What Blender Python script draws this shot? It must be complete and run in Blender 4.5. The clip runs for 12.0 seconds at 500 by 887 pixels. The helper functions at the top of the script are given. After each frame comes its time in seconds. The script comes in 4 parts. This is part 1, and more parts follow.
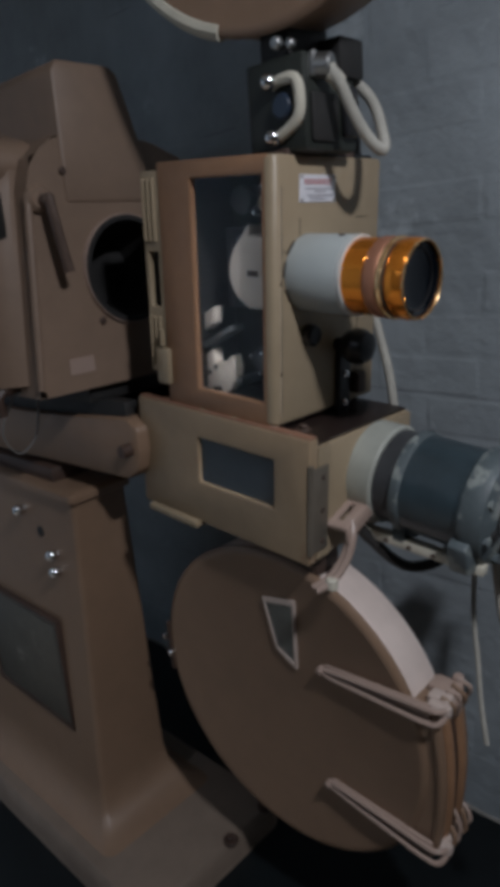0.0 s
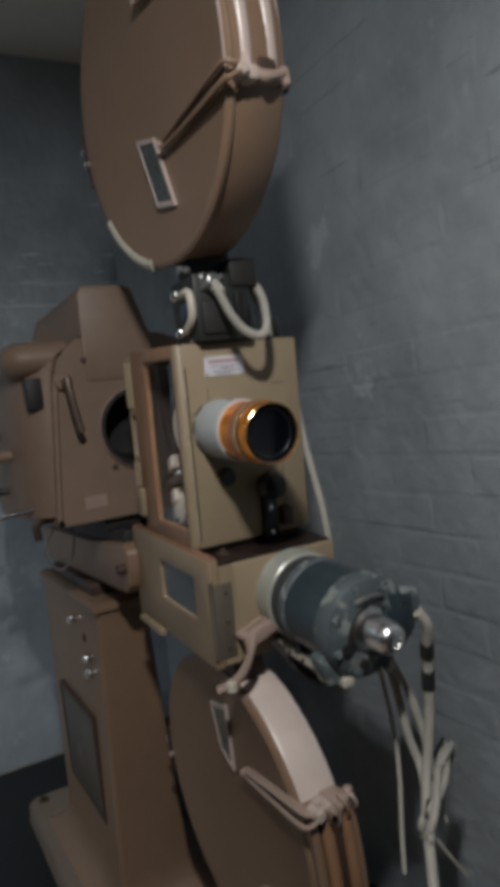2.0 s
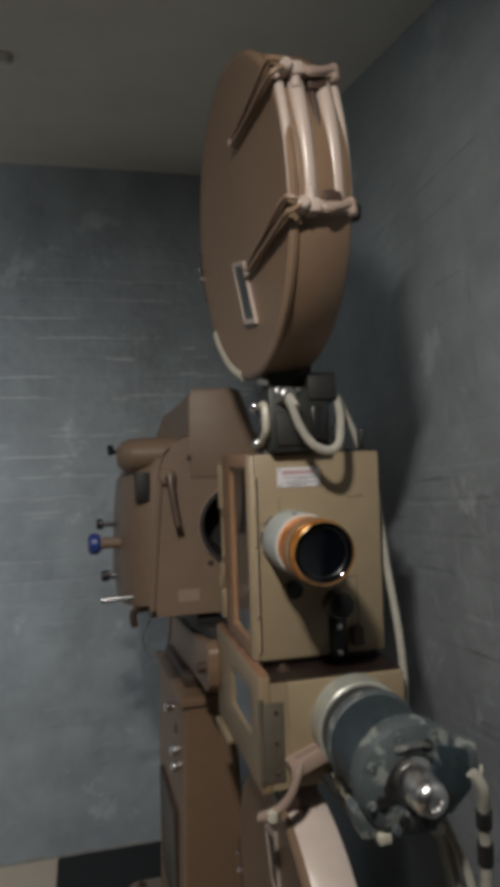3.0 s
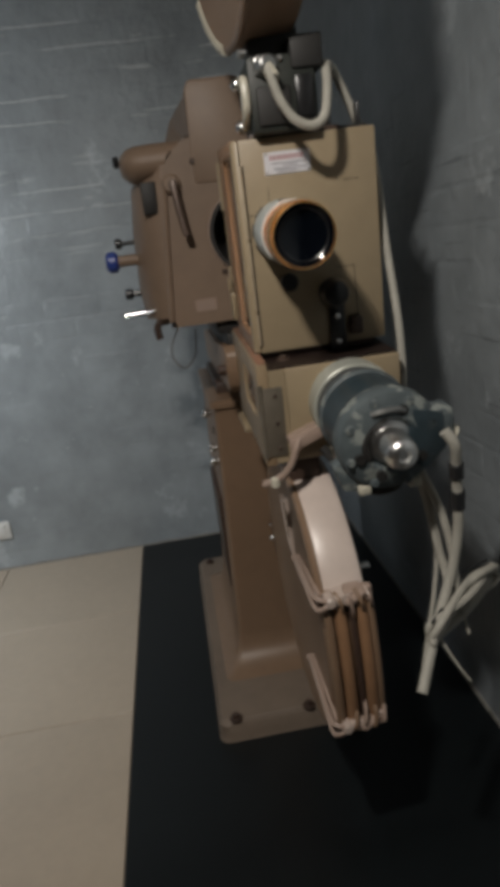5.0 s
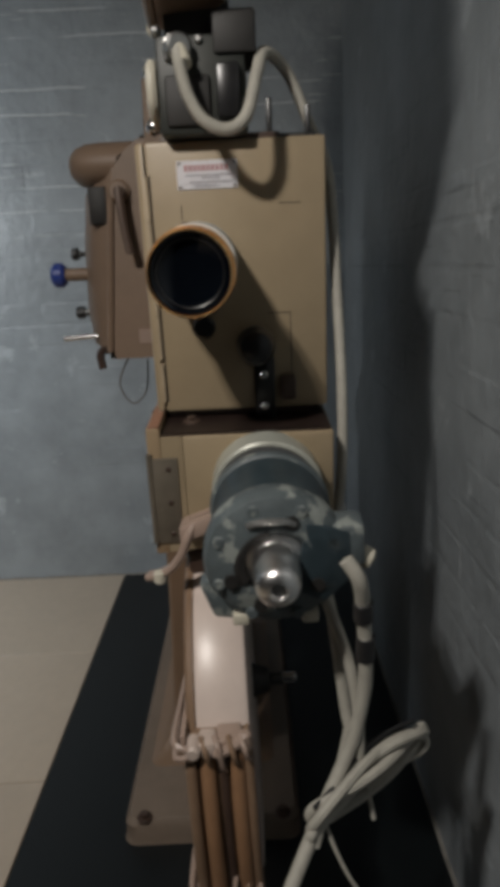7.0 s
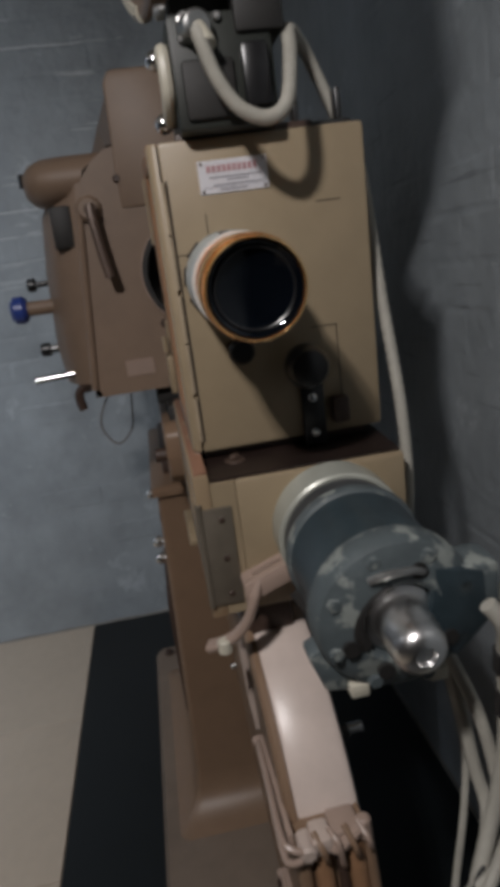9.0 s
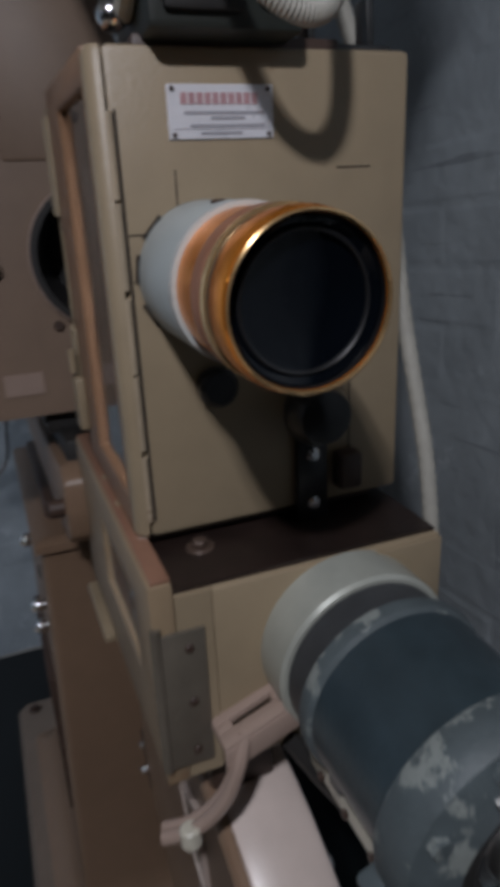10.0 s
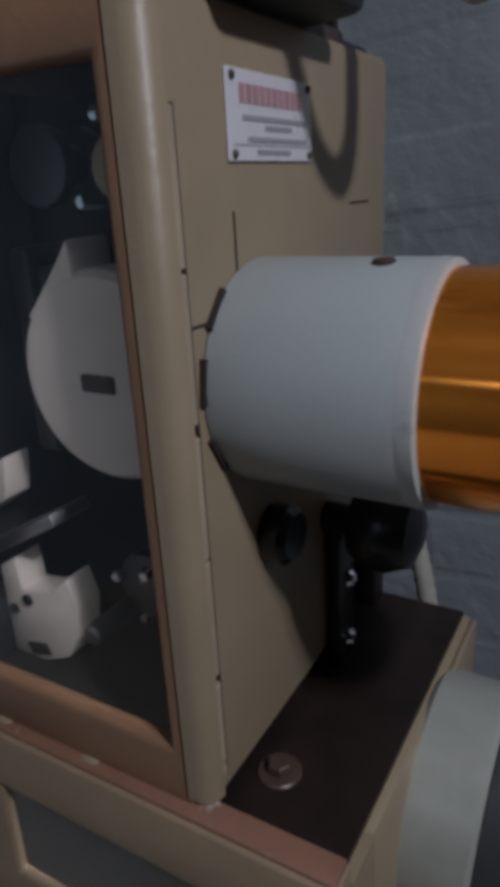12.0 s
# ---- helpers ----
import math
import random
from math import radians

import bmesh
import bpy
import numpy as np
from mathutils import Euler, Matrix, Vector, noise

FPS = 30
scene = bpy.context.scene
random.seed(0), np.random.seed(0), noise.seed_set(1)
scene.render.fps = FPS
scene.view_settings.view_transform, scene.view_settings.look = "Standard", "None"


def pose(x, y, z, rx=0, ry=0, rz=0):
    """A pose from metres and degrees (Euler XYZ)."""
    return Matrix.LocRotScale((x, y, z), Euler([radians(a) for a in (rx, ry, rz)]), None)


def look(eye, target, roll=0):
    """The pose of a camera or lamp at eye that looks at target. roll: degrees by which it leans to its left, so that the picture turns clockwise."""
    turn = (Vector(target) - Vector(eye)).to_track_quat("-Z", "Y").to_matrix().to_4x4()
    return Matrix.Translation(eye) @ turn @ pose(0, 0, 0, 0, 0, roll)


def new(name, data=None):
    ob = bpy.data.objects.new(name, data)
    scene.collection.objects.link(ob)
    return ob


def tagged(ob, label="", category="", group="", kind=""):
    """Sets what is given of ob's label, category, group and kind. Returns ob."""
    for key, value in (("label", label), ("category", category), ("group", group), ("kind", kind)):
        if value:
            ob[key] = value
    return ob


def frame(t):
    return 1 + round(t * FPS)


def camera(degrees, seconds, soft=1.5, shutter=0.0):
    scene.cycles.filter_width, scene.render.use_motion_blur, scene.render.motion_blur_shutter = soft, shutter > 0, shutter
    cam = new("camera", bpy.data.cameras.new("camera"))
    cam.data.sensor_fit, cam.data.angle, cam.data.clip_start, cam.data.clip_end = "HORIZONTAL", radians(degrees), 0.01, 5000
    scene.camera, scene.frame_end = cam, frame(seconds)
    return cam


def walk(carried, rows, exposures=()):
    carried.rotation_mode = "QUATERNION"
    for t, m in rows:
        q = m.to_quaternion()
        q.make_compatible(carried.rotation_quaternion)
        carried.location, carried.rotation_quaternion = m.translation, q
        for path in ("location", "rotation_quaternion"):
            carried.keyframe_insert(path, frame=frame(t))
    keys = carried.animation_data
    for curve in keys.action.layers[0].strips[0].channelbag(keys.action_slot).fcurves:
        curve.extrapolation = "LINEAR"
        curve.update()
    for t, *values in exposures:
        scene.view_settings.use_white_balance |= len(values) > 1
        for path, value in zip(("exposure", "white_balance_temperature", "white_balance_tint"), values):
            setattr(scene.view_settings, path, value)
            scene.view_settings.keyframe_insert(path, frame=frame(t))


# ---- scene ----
cam = camera(40.1, 12.0, soft=7.0, shutter=0.4)
PATH = [
    (0, (0.626, -0.811, 1.297), (-0.719, 0.559, 0.738), -4.6),
    (0.5, (0.73, -0.814, 1.268), (-0.647, 0.518, 0.692), -5.1),
    (1, (0.858, -0.824, 1.279), (-0.5, 0.531, 0.714), -6.0),
    (1.5, (1.025, -0.7, 1.264), (-0.598, 0.412, 0.907), -5.6),
    (2, (1.116, -0.575, 1.279), (-0.637, 0.382, 1.179), -7.2),
    (2.5, (1.126, -0.479, 1.293), (-0.689, 0.352, 1.414), -3.7),
    (3, (1.196, -0.376, 1.32), (-0.74, 0.093, 1.494), -3.0),
    (3.5, (1.27, -0.268, 1.294), (-0.709, 0.01, 1.235), -5.3),
    (5.5, (1.226, -0.227, 1.223), (-0.659, 0.012, 0.598), -5.9),
    (6, (1.112, -0.187, 1.246), (-0.77, 0.246, 0.729), -1.6),
    (6.5, (1.024, -0.11, 1.244), (-0.873, 0.213, 0.699), -4.3),
    (7, (0.982, 0.046, 1.244), (-0.954, 0.036, 0.739), -2.7),
    (7.5, (0.996, 0.121, 1.25), (-0.947, 0.021, 0.785), -4.0),
    (9.5, (0.686, -0.18, 1.259), (-1.198, 0.232, 0.731), -7.0),
    (10, (0.514, -0.184, 1.271), (-1.289, 0.475, 0.71), -4.3),
    (10.5, (0.439, -0.267, 1.292), (-1.111, 0.87, 0.741), -5.5),
    (11, (0.387, -0.347, 1.298), (-0.929, 1.042, 0.715), -6.2),
    (11.5, (0.255, -0.341, 1.321), (-0.943, 1.171, 0.79), -7.5),
    (12, (0.16, -0.305, 1.322), (-0.854, 1.303, 0.702), -7.3),
]
EXPOSURES = [(0.0, -0.3, 5550, 12), (1.0, -0.25, 5350, 10), (1.5, -0.15, 5600, 11), (2.5, -0.2, 6300, 10), (3.5, -0.06, 6500, 10), (7.5, -0.06, 6400, 11), (9.5, -0.28, 5900, 14), (10.0, -0.4, 5600, 14), (10.5, -0.52, 5450, 17), (11.0, -0.44, 5480, 17), (12.0, -0.65, 5400, 16)]
walk(cam, [(t, look(eye, target, roll)) for t, eye, target, roll in PATH], EXPOSURES)

# ---- light ----
world = bpy.data.worlds.new("world")
scene.world = world
world.use_nodes = True
world.node_tree.nodes["Background"].inputs[0].default_value = (0.02, 0.022, 0.025, 1)
world.node_tree.nodes["Background"].inputs[1].default_value = 0.05


def area_lamp(name, eye, target, size, watts, colour):
    data = bpy.data.lights.new(name, "AREA")
    data.shape, data.size, data.energy, data.color = "DISK", size, watts, colour
    ob = new(name, data)
    ob.matrix_world = look(eye, target)
    return ob


# a shaded lamp with three small bulbs, hung before the machine, and a bare bulb deeper in the room
for dx, dy, dz in ((0.0, 0.035, 0.01), (-0.03, -0.02, -0.01), (0.03, -0.02, 0.0)):
    bulb = area_lamp("ceiling_bulb", (1.1 + dx, -0.54 + dy, 2.15 + dz), (0.2 + dx, -0.12 + dy, 0.75 + dz), 0.045, 3.7, (1.0, 0.94, 0.86))
    bulb.data.spread = radians(132)
far = bpy.data.lights.new("far_bulb", "POINT")
far.energy, far.shadow_soft_size, far.color = 2.2, 0.05, (0.94, 0.97, 1.0)
new("far_bulb", far).location = (0.0, -1.8, 1.93)
# unseen fill light added to brighten the back wall
area_lamp("back_wall_fill", (-0.3, -1.75, 1.6), (-1.5, -2.2, 0.95), 0.25, 23, (0.92, 0.97, 1.0))

# ---- materials ----


def material(name, base, rough=0.5, metal=0.0, vary=0.15, grain=60.0, stain=6.0, bump=0.0, bump_scale=200.0,
             spot=None, spot_amount=0.0, spot_scale=14.0, rough_vary=0.1, spec=0.5, coat=0.0):
    """Paint, stone or metal with two scales of colour change, fine relief and, where spot is given, worn patches of another colour."""
    m = bpy.data.materials.new(name)
    m.use_nodes = True
    nt = m.node_tree
    b = nt.nodes["Principled BSDF"]
    b.inputs["Metallic"].default_value = metal
    b.inputs["Specular IOR Level"].default_value = spec
    b.inputs["Coat Weight"].default_value = coat
    co = nt.nodes.new("ShaderNodeTexCoord")
    info = nt.nodes.new("ShaderNodeObjectInfo")
    shift = nt.nodes.new("ShaderNodeVectorMath")
    shift.operation = "ADD"
    nt.links.new(co.outputs["Object"], shift.inputs[0])
    nt.links.new(info.outputs["Random"], shift.inputs[1])

    def noise_tex(scale, detail, rough_n=0.6):
        n = nt.nodes.new("ShaderNodeTexNoise")
        n.inputs["Scale"].default_value, n.inputs["Detail"].default_value = scale, detail
        n.inputs["Roughness"].default_value = rough_n
        nt.links.new(shift.outputs[0], n.inputs["Vector"])
        return n

    def math_node(op, a, c):
        n = nt.nodes.new("ShaderNodeMath")
        n.operation = op
        for i, v in enumerate((a, c)):
            if isinstance(v, (int, float)):
                n.inputs[i].default_value = v
            else:
                nt.links.new(v, n.inputs[i])
        return n.outputs[0]

    fine, broad = noise_tex(grain, 6), noise_tex(stain, 5, 0.65)
    both = math_node("ADD", math_node("MULTIPLY", fine.outputs[0], 0.4), math_node("MULTIPLY", broad.outputs[0], 0.6))
    ramp = nt.nodes.new("ShaderNodeValToRGB")
    dark, light = [c * (1 - vary) for c in base], [min(1, c * (1 + vary)) for c in base]
    ramp.color_ramp.elements[0].position, ramp.color_ramp.elements[1].position = 0.32, 0.68
    ramp.color_ramp.elements[0].color, ramp.color_ramp.elements[1].color = (*dark, 1), (*light, 1)
    nt.links.new(both, ramp.inputs[0])
    colour = ramp.outputs[0]
    if spot:
        patch = noise_tex(spot_scale, 8, 0.7)
        step = nt.nodes.new("ShaderNodeValToRGB")
        edge = 0.72 - 0.3 * spot_amount
        step.color_ramp.elements[0].position, step.color_ramp.elements[1].position = edge, edge + 0.05
        nt.links.new(patch.outputs[0], step.inputs[0])
        mix = nt.nodes.new("ShaderNodeMixRGB")
        nt.links.new(step.outputs[0], mix.inputs[0])
        nt.links.new(colour, mix.inputs[1])
        mix.inputs[2].default_value = (*spot, 1)
        colour = mix.outputs[0]
    nt.links.new(colour, b.inputs["Base Color"])
    nt.links.new(math_node("ADD", rough - rough_vary / 2, math_node("MULTIPLY", broad.outputs[0], rough_vary)), b.inputs["Roughness"])
    if bump:
        relief = noise_tex(bump_scale, 4)
        bn = nt.nodes.new("ShaderNodeBump")
        bn.inputs["Strength"].default_value, bn.inputs["Distance"].default_value = 1.0, bump
        nt.links.new(relief.outputs[0], bn.inputs["Height"])
        nt.links.new(bn.outputs[0], b.inputs["Normal"])
    return m


def by_place(m):
    """Lets a material's pattern run on across neighbouring pieces."""
    nt = m.node_tree
    geo = nt.nodes.new("ShaderNodeNewGeometry")
    for n in list(nt.nodes):
        if n.type == "TEX_NOISE":
            nt.links.new(geo.outputs["Position"], n.inputs["Vector"])
    return m


def glass_material(name, colour, rough=0.02):
    m = bpy.data.materials.new(name)
    m.use_nodes = True
    b = m.node_tree.nodes["Principled BSDF"]
    b.inputs["Base Color"].default_value = (*colour, 1)
    b.inputs["Transmission Weight"].default_value = 1.0
    b.inputs["Roughness"].default_value = rough
    b.inputs["IOR"].default_value = 1.45
    return m


# for the two unseen walls, kept dark so they bounce little fill light
DARKWALL = by_place(material("dark_unseen_wall_paint", (0.05, 0.052, 0.055), 0.6, 0, 0.2, 7, 1.7, 0.002, 26))


def joint_marks(m, tint, course, first, along, low, high, share, depth):
    """Broken marks of another colour along the brick courses, and short scratches, between two heights."""
    nt = m.node_tree
    b = nt.nodes["Principled BSDF"]
    geo = nt.nodes.new("ShaderNodeNewGeometry")
    cut = nt.nodes.new("ShaderNodeSeparateXYZ")
    nt.links.new(geo.outputs["Position"], cut.inputs[0])

    def calc(op, a, c=0.0):
        n = nt.nodes.new("ShaderNodeMath")
        n.operation = op
        n.use_clamp = op == "MINIMUM"
        for i, v in enumerate((a, c)):
            if isinstance(v, (int, float)):
                n.inputs[i].default_value = v
            else:
                nt.links.new(v, n.inputs[i])
        return n.outputs[0]

    def stretched(x, y, z, edge, soft):
        v = nt.nodes.new("ShaderNodeVectorMath")
        v.operation = "MULTIPLY"
        nt.links.new(geo.outputs["Position"], v.inputs[0])
        v.inputs[1].default_value = (x, y, z)
        n = nt.nodes.new("ShaderNodeTexNoise")
        n.inputs["Scale"].default_value, n.inputs["Detail"].default_value = 1.0, 4
        nt.links.new(v.outputs[0], n.inputs["Vector"])
        r = nt.nodes.new("ShaderNodeMapRange")
        r.inputs[1].default_value, r.inputs[2].default_value = edge, edge + soft
        nt.links.new(n.outputs[0], r.inputs[0])
        return r.outputs[0]
    wobble = nt.nodes.new("ShaderNodeTexNoise")
    wobble.inputs["Scale"].default_value = 7.0
    nt.links.new(geo.outputs["Position"], wobble.inputs["Vector"])
    z = calc("ADD", cut.outputs[2], calc("MULTIPLY", calc("SUBTRACT", wobble.outputs[0], 0.5), 0.012))
    f = calc("FRACT", calc("DIVIDE", calc("SUBTRACT", z, first - course / 2), course))
    line = calc("LESS_THAN", calc("ABSOLUTE", calc("SUBTRACT", f, 0.5)), 0.028)
    broken = stretched(along, along, 16.0, 0.60 - 0.2 * share, 0.04)
    scratch = calc("MULTIPLY", stretched(along * 1.6, along * 1.6, 75.0, 0.66 - 0.12 * share, 0.03), stretched(3.5, 3.5, 4.0, 0.52, 0.08))
    marks = calc("MAXIMUM", calc("MULTIPLY", line, broken), scratch)
    zone = nt.nodes.new("ShaderNodeMapRange")
    zone.inputs[1].default_value, zone.inputs[2].default_value = low, low + 0.35
    nt.links.new(cut.outputs[2], zone.inputs[0])
    top = nt.nodes.new("ShaderNodeMapRange")
    top.inputs[1].default_value, top.inputs[2].default_value = high, high - 0.25
    nt.links.new(cut.outputs[2], top.inputs[0])
    amount = calc("MULTIPLY", marks, calc("MULTIPLY", zone.outputs[0], calc("MULTIPLY", top.outputs[0], depth)))
    mix = nt.nodes.new("ShaderNodeMixRGB")
    old = b.inputs["Base Color"].links[0].from_socket
    nt.links.new(amount, mix.inputs[0])
    nt.links.new(old, mix.inputs[1])
    mix.inputs[2].default_value = (*tint, 1)
    nt.links.new(mix.outputs[0], b.inputs["Base Color"])
    return m


BH, FIRST = 0.082, 0.075
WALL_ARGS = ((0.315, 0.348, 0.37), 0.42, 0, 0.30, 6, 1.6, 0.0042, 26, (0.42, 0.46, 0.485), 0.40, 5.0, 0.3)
WALL = joint_marks(by_place(material("grey_blue_wall_paint", *WALL_ARGS)), (0.10, 0.105, 0.115), BH, FIRST, 2.6, 0.2, 2.4, 0.05, 0.4)
# pale course lines put grazing glints into the colour, beside real scratches
BACKWALL = joint_marks(by_place(material("scratched_glint_lined_wall_paint", *WALL_ARGS)), (0.80, 0.82, 0.82), BH, FIRST, 2.4, 1.2, 2.4, 0.4, 0.55)
CEIL = material("dull_white_distemper", (0.68, 0.65, 0.58), 0.85, 0, 0.07, 6, 1.5, 0.0008, 60)
BLACK_STONE = material("black_polished_stone", (0.006, 0.008, 0.009), 0.4, 0, 0.4, 120, 3, 0, 1, None, 0, 1, 0.2, 0.35)
TILE = material("beige_floor_tile", (0.50, 0.42, 0.33), 0.35, 0, 0.08, 30, 2.5, 0, 1, None, 0, 1, 0.15)
GROUT = material("dark_grout", (0.16, 0.14, 0.12), 0.9, 0, 0.2)
BEIGE = material("cream_beige_enamel", (0.30, 0.235, 0.15), 0.42, 0, 0.10, 30, 5, 0.0003, 260, (0.20, 0.135, 0.08), 0.24, 7, 0.16)
TAN = material("tan_brown_enamel", (0.212, 0.137, 0.087), 0.42, 0, 0.10, 24, 4, 0.0003, 240, (0.18, 0.115, 0.078), 0.14, 7, 0.16)
DUSTY = material("dusty_tan_enamel", (0.185, 0.142, 0.108), 0.55, 0, 0.16, 24, 4, 0.0003, 200, (0.14, 0.10, 0.075), 0.2, 8, 0.16)
PINK = material("pale_tan_enamel", (0.33, 0.245, 0.20), 0.36, 0, 0.08, 24, 5, 0.0003, 240, (0.23, 0.16, 0.12), 0.10, 9, 0.14)
RUST = material("orange_brown_edge_paint", (0.27, 0.15, 0.08), 0.45, 0, 0.16, 40, 7, 0.0004, 220, (0.22, 0.11, 0.06), 0.2, 12)
GREYENAMEL = material("pale_grey_enamel", (0.36, 0.385, 0.375), 0.38, 0, 0.06, 40, 8, 0.0002, 260, (0.29, 0.30, 0.29), 0.06, 12, 0.12)
PALELIP = material("rubbed_pale_enamel", (0.50, 0.51, 0.49), 0.4, 0, 0.1, 60, 12, 0.0003, 200, (0.36, 0.37, 0.36), 0.25, 30)
CREAMPAINT = material("cream_metal_paint", (0.52, 0.49, 0.40), 0.4, 0, 0.1, 40, 10, 0.0002, 200, (0.3, 0.28, 0.24), 0.14, 18)
PALE = material("pale_pinkish_enamel", (0.47, 0.385, 0.335), 0.3, 0, 0.08, 24, 6, 0.0002, 240, (0.33, 0.24, 0.19), 0.10, 10, 0.12)
LAMPTAN = material("dusty_brown_enamel", (0.20, 0.138, 0.096), 0.5, 0, 0.12, 24, 4, 0.0003, 240, (0.13, 0.09, 0.062), 0.16, 6, 0.16)
DOORPAINT = material("rust_stained_cream_enamel", (0.28, 0.205, 0.125), 0.42, 0, 0.14, 30, 6, 0.0003, 260, (0.25, 0.135, 0.07), 0.42, 5, 0.16)
CHIPPED = material("chipped_brown_edge_paint", (0.23, 0.12, 0.075), 0.5, 0, 0.2, 40, 9, 0.0004, 220, (0.55, 0.5, 0.46), 0.36, 34)
DRUM = material("cream_drum_paint", (0.60, 0.52, 0.44), 0.5, 0, 0.1, 40, 12, 0.0002, 200, (0.25, 0.19, 0.14), 0.16, 20)
GOLD = material("amber_anodised_metal", (0.96, 0.32, 0.032), 0.19, 0.82, 0.10, 60, 14, 0.0, 1, (0.5, 0.17, 0.05), 0.12, 22, 0.14)
# fine turning marks run round the mount, so its highlights spread along it
nt = GOLD.node_tree
turned = nt.nodes.new("ShaderNodeTangent")
turned.direction_type, turned.axis = "RADIAL", "X"
nt.links.new(turned.outputs[0], nt.nodes["Principled BSDF"].inputs["Tangent"])
nt.nodes["Principled BSDF"].inputs["Anisotropic"].default_value = 0.85
nt.nodes["Principled BSDF"].inputs["Anisotropic Rotation"].default_value = 0.25
CHROME = material("chrome_metal", (0.72, 0.72, 0.72), 0.18, 1.0, 0.1, 80, 20)
SATIN = material("satin_bright_metal", (0.78, 0.77, 0.76), 0.30, 1.0, 0.12, 80, 20)
STEEL = material("dull_steel", (0.42, 0.42, 0.41), 0.42, 1.0, 0.2, 70, 12)
BLACK = material("black_bakelite", (0.012, 0.012, 0.013), 0.3, 0, 0.3, 80, 10)
LITDRUM = material("lamplit_pink_drum_enamel", (0.58, 0.49, 0.44), 0.33, 0, 0.08, 24, 6, 0.0002, 240, (0.42, 0.31, 0.25), 0.08, 10, 0.12)
# top plate's dark brown, deepened to hold the shadow of the lens
SHADEBROWN = material("shaded_dark_brown_iron", (0.017, 0.010, 0.008), 0.45, 0, 0.35, 40, 10, 0.0004, 120, (0.05, 0.03, 0.022), 0.12, 16)
HINGE = material("worn_beige_hinge", (0.37, 0.30, 0.21), 0.4, 0, 0.2, 40, 14, 0.0002, 200, (0.16, 0.11, 0.07), 0.35, 40)
HINGEPLATE = material("greyed_hinge_metal", (0.145, 0.125, 0.097), 0.5, 0.3, 0.2, 40, 12, 0.0003, 200, (0.33, 0.29, 0.22), 0.3, 16)
DARKCHROME = material("dull_dark_chrome", (0.10, 0.068, 0.052), 0.42, 0.3, 0.25, 60, 20)
POLISHED = material("polished_amber_ring", (0.96, 0.62, 0.30), 0.18, 0.85, 0.1, 60, 20)
MATTBLACK = material("matt_black_iron", (0.014, 0.013, 0.012), 0.6, 0, 0.4, 60, 8)
MOTOR = material("dark_slate_motor_paint", (0.028, 0.042, 0.050), 0.34, 0, 0.3, 40, 9, 0.0005, 160, (0.10, 0.115, 0.11), 0.05, 30, 0.2)
BELL = material("worn_grey_motor_casting", (0.075, 0.092, 0.098), 0.55, 0, 0.25, 50, 10, 0.0008, 130, (0.22, 0.24, 0.225), 0.58, 22, 0.2)
CABLE = material("dirty_white_cable_sheath", (0.36, 0.345, 0.30), 0.6, 0, 0.16, 60, 18, 0.0004, 300, (0.26, 0.24, 0.20), 0.2, 26)
WIRE = material("dull_grey_wire", (0.17, 0.16, 0.15), 0.6, 0, 0.2)
TAPE = material("black_insulating_tape", (0.015, 0.015, 0.016), 0.5, 0, 0.3)
BLUE = material("blue_plastic", (0.03, 0.06, 0.27), 0.35, 0, 0.1)
PLATE = material("printed_white_metal", (0.74, 0.73, 0.76), 0.28, 0.15, 0.05, 60, 12)
REDINK = material("faded_red_ink", (0.42, 0.24, 0.25), 0.6, 0, 0.1)
GREYINK = material("grey_ink", (0.33, 0.32, 0.35), 0.6, 0, 0.1)
SEAM = material("dark_seam_grime", (0.03, 0.022, 0.016), 0.8, 0, 0.3)
OLIVE = material("dark_olive_casting", (0.018, 0.021, 0.017), 0.5, 0, 0.3, 60, 10)
OUTLET = material("white_switch_plastic", (0.7, 0.7, 0.68), 0.4, 0, 0.04)
BROWN = material("dark_brown_painted_iron", (0.055, 0.033, 0.024), 0.5, 0, 0.3, 50, 8, 0.0004, 160)
COLLAR = material("grey_cream_metal", (0.40, 0.41, 0.36), 0.35, 0.2, 0.1, 40, 10, 0.0002, 200, (0.26, 0.26, 0.22), 0.14, 18)
DARKBAND = material("dark_neck_band", (0.04, 0.042, 0.045), 0.5, 0, 0.3, 50, 10, 0.0004, 160, (0.10, 0.10, 0.10), 0.25, 16)
PANE = glass_material("window_glass", (0.95, 0.97, 0.97))
PANE.node_tree.nodes["Principled BSDF"].inputs["IOR"].default_value = 1.24
LENSGLASS = material("coated_lens_glass", (0.002, 0.003, 0.005), 0.03, 0, 0.2, 20, 5, 0, 1, None, 0, 1, 0.02, 0.4)
WORNCOPPER = material("worn_copper_band", (0.42, 0.20, 0.12), 0.5, 0.6, 0.15, 60, 14, 0.0003, 200, (0.55, 0.33, 0.2), 0.15, 20)
DARKSTEEL = material("oily_dark_steel", (0.10, 0.10, 0.10), 0.4, 1.0, 0.3, 60, 12)

# ---- mesh helpers ----
BUILD = {}


def thing(name, base, label, category, build=None, group="", kind=""):
    """An Empty at the thing's base; its parts are given in the coordinates of build (the world's, if none)."""
    ob = new(name)
    ob.empty_display_size = 0.1
    m = build if build is not None else Matrix()
    ob.matrix_world = m @ Matrix.Translation(base)
    BUILD[ob] = Matrix.Translation(-Vector(base))
    return tagged(ob, label, category, group, kind)


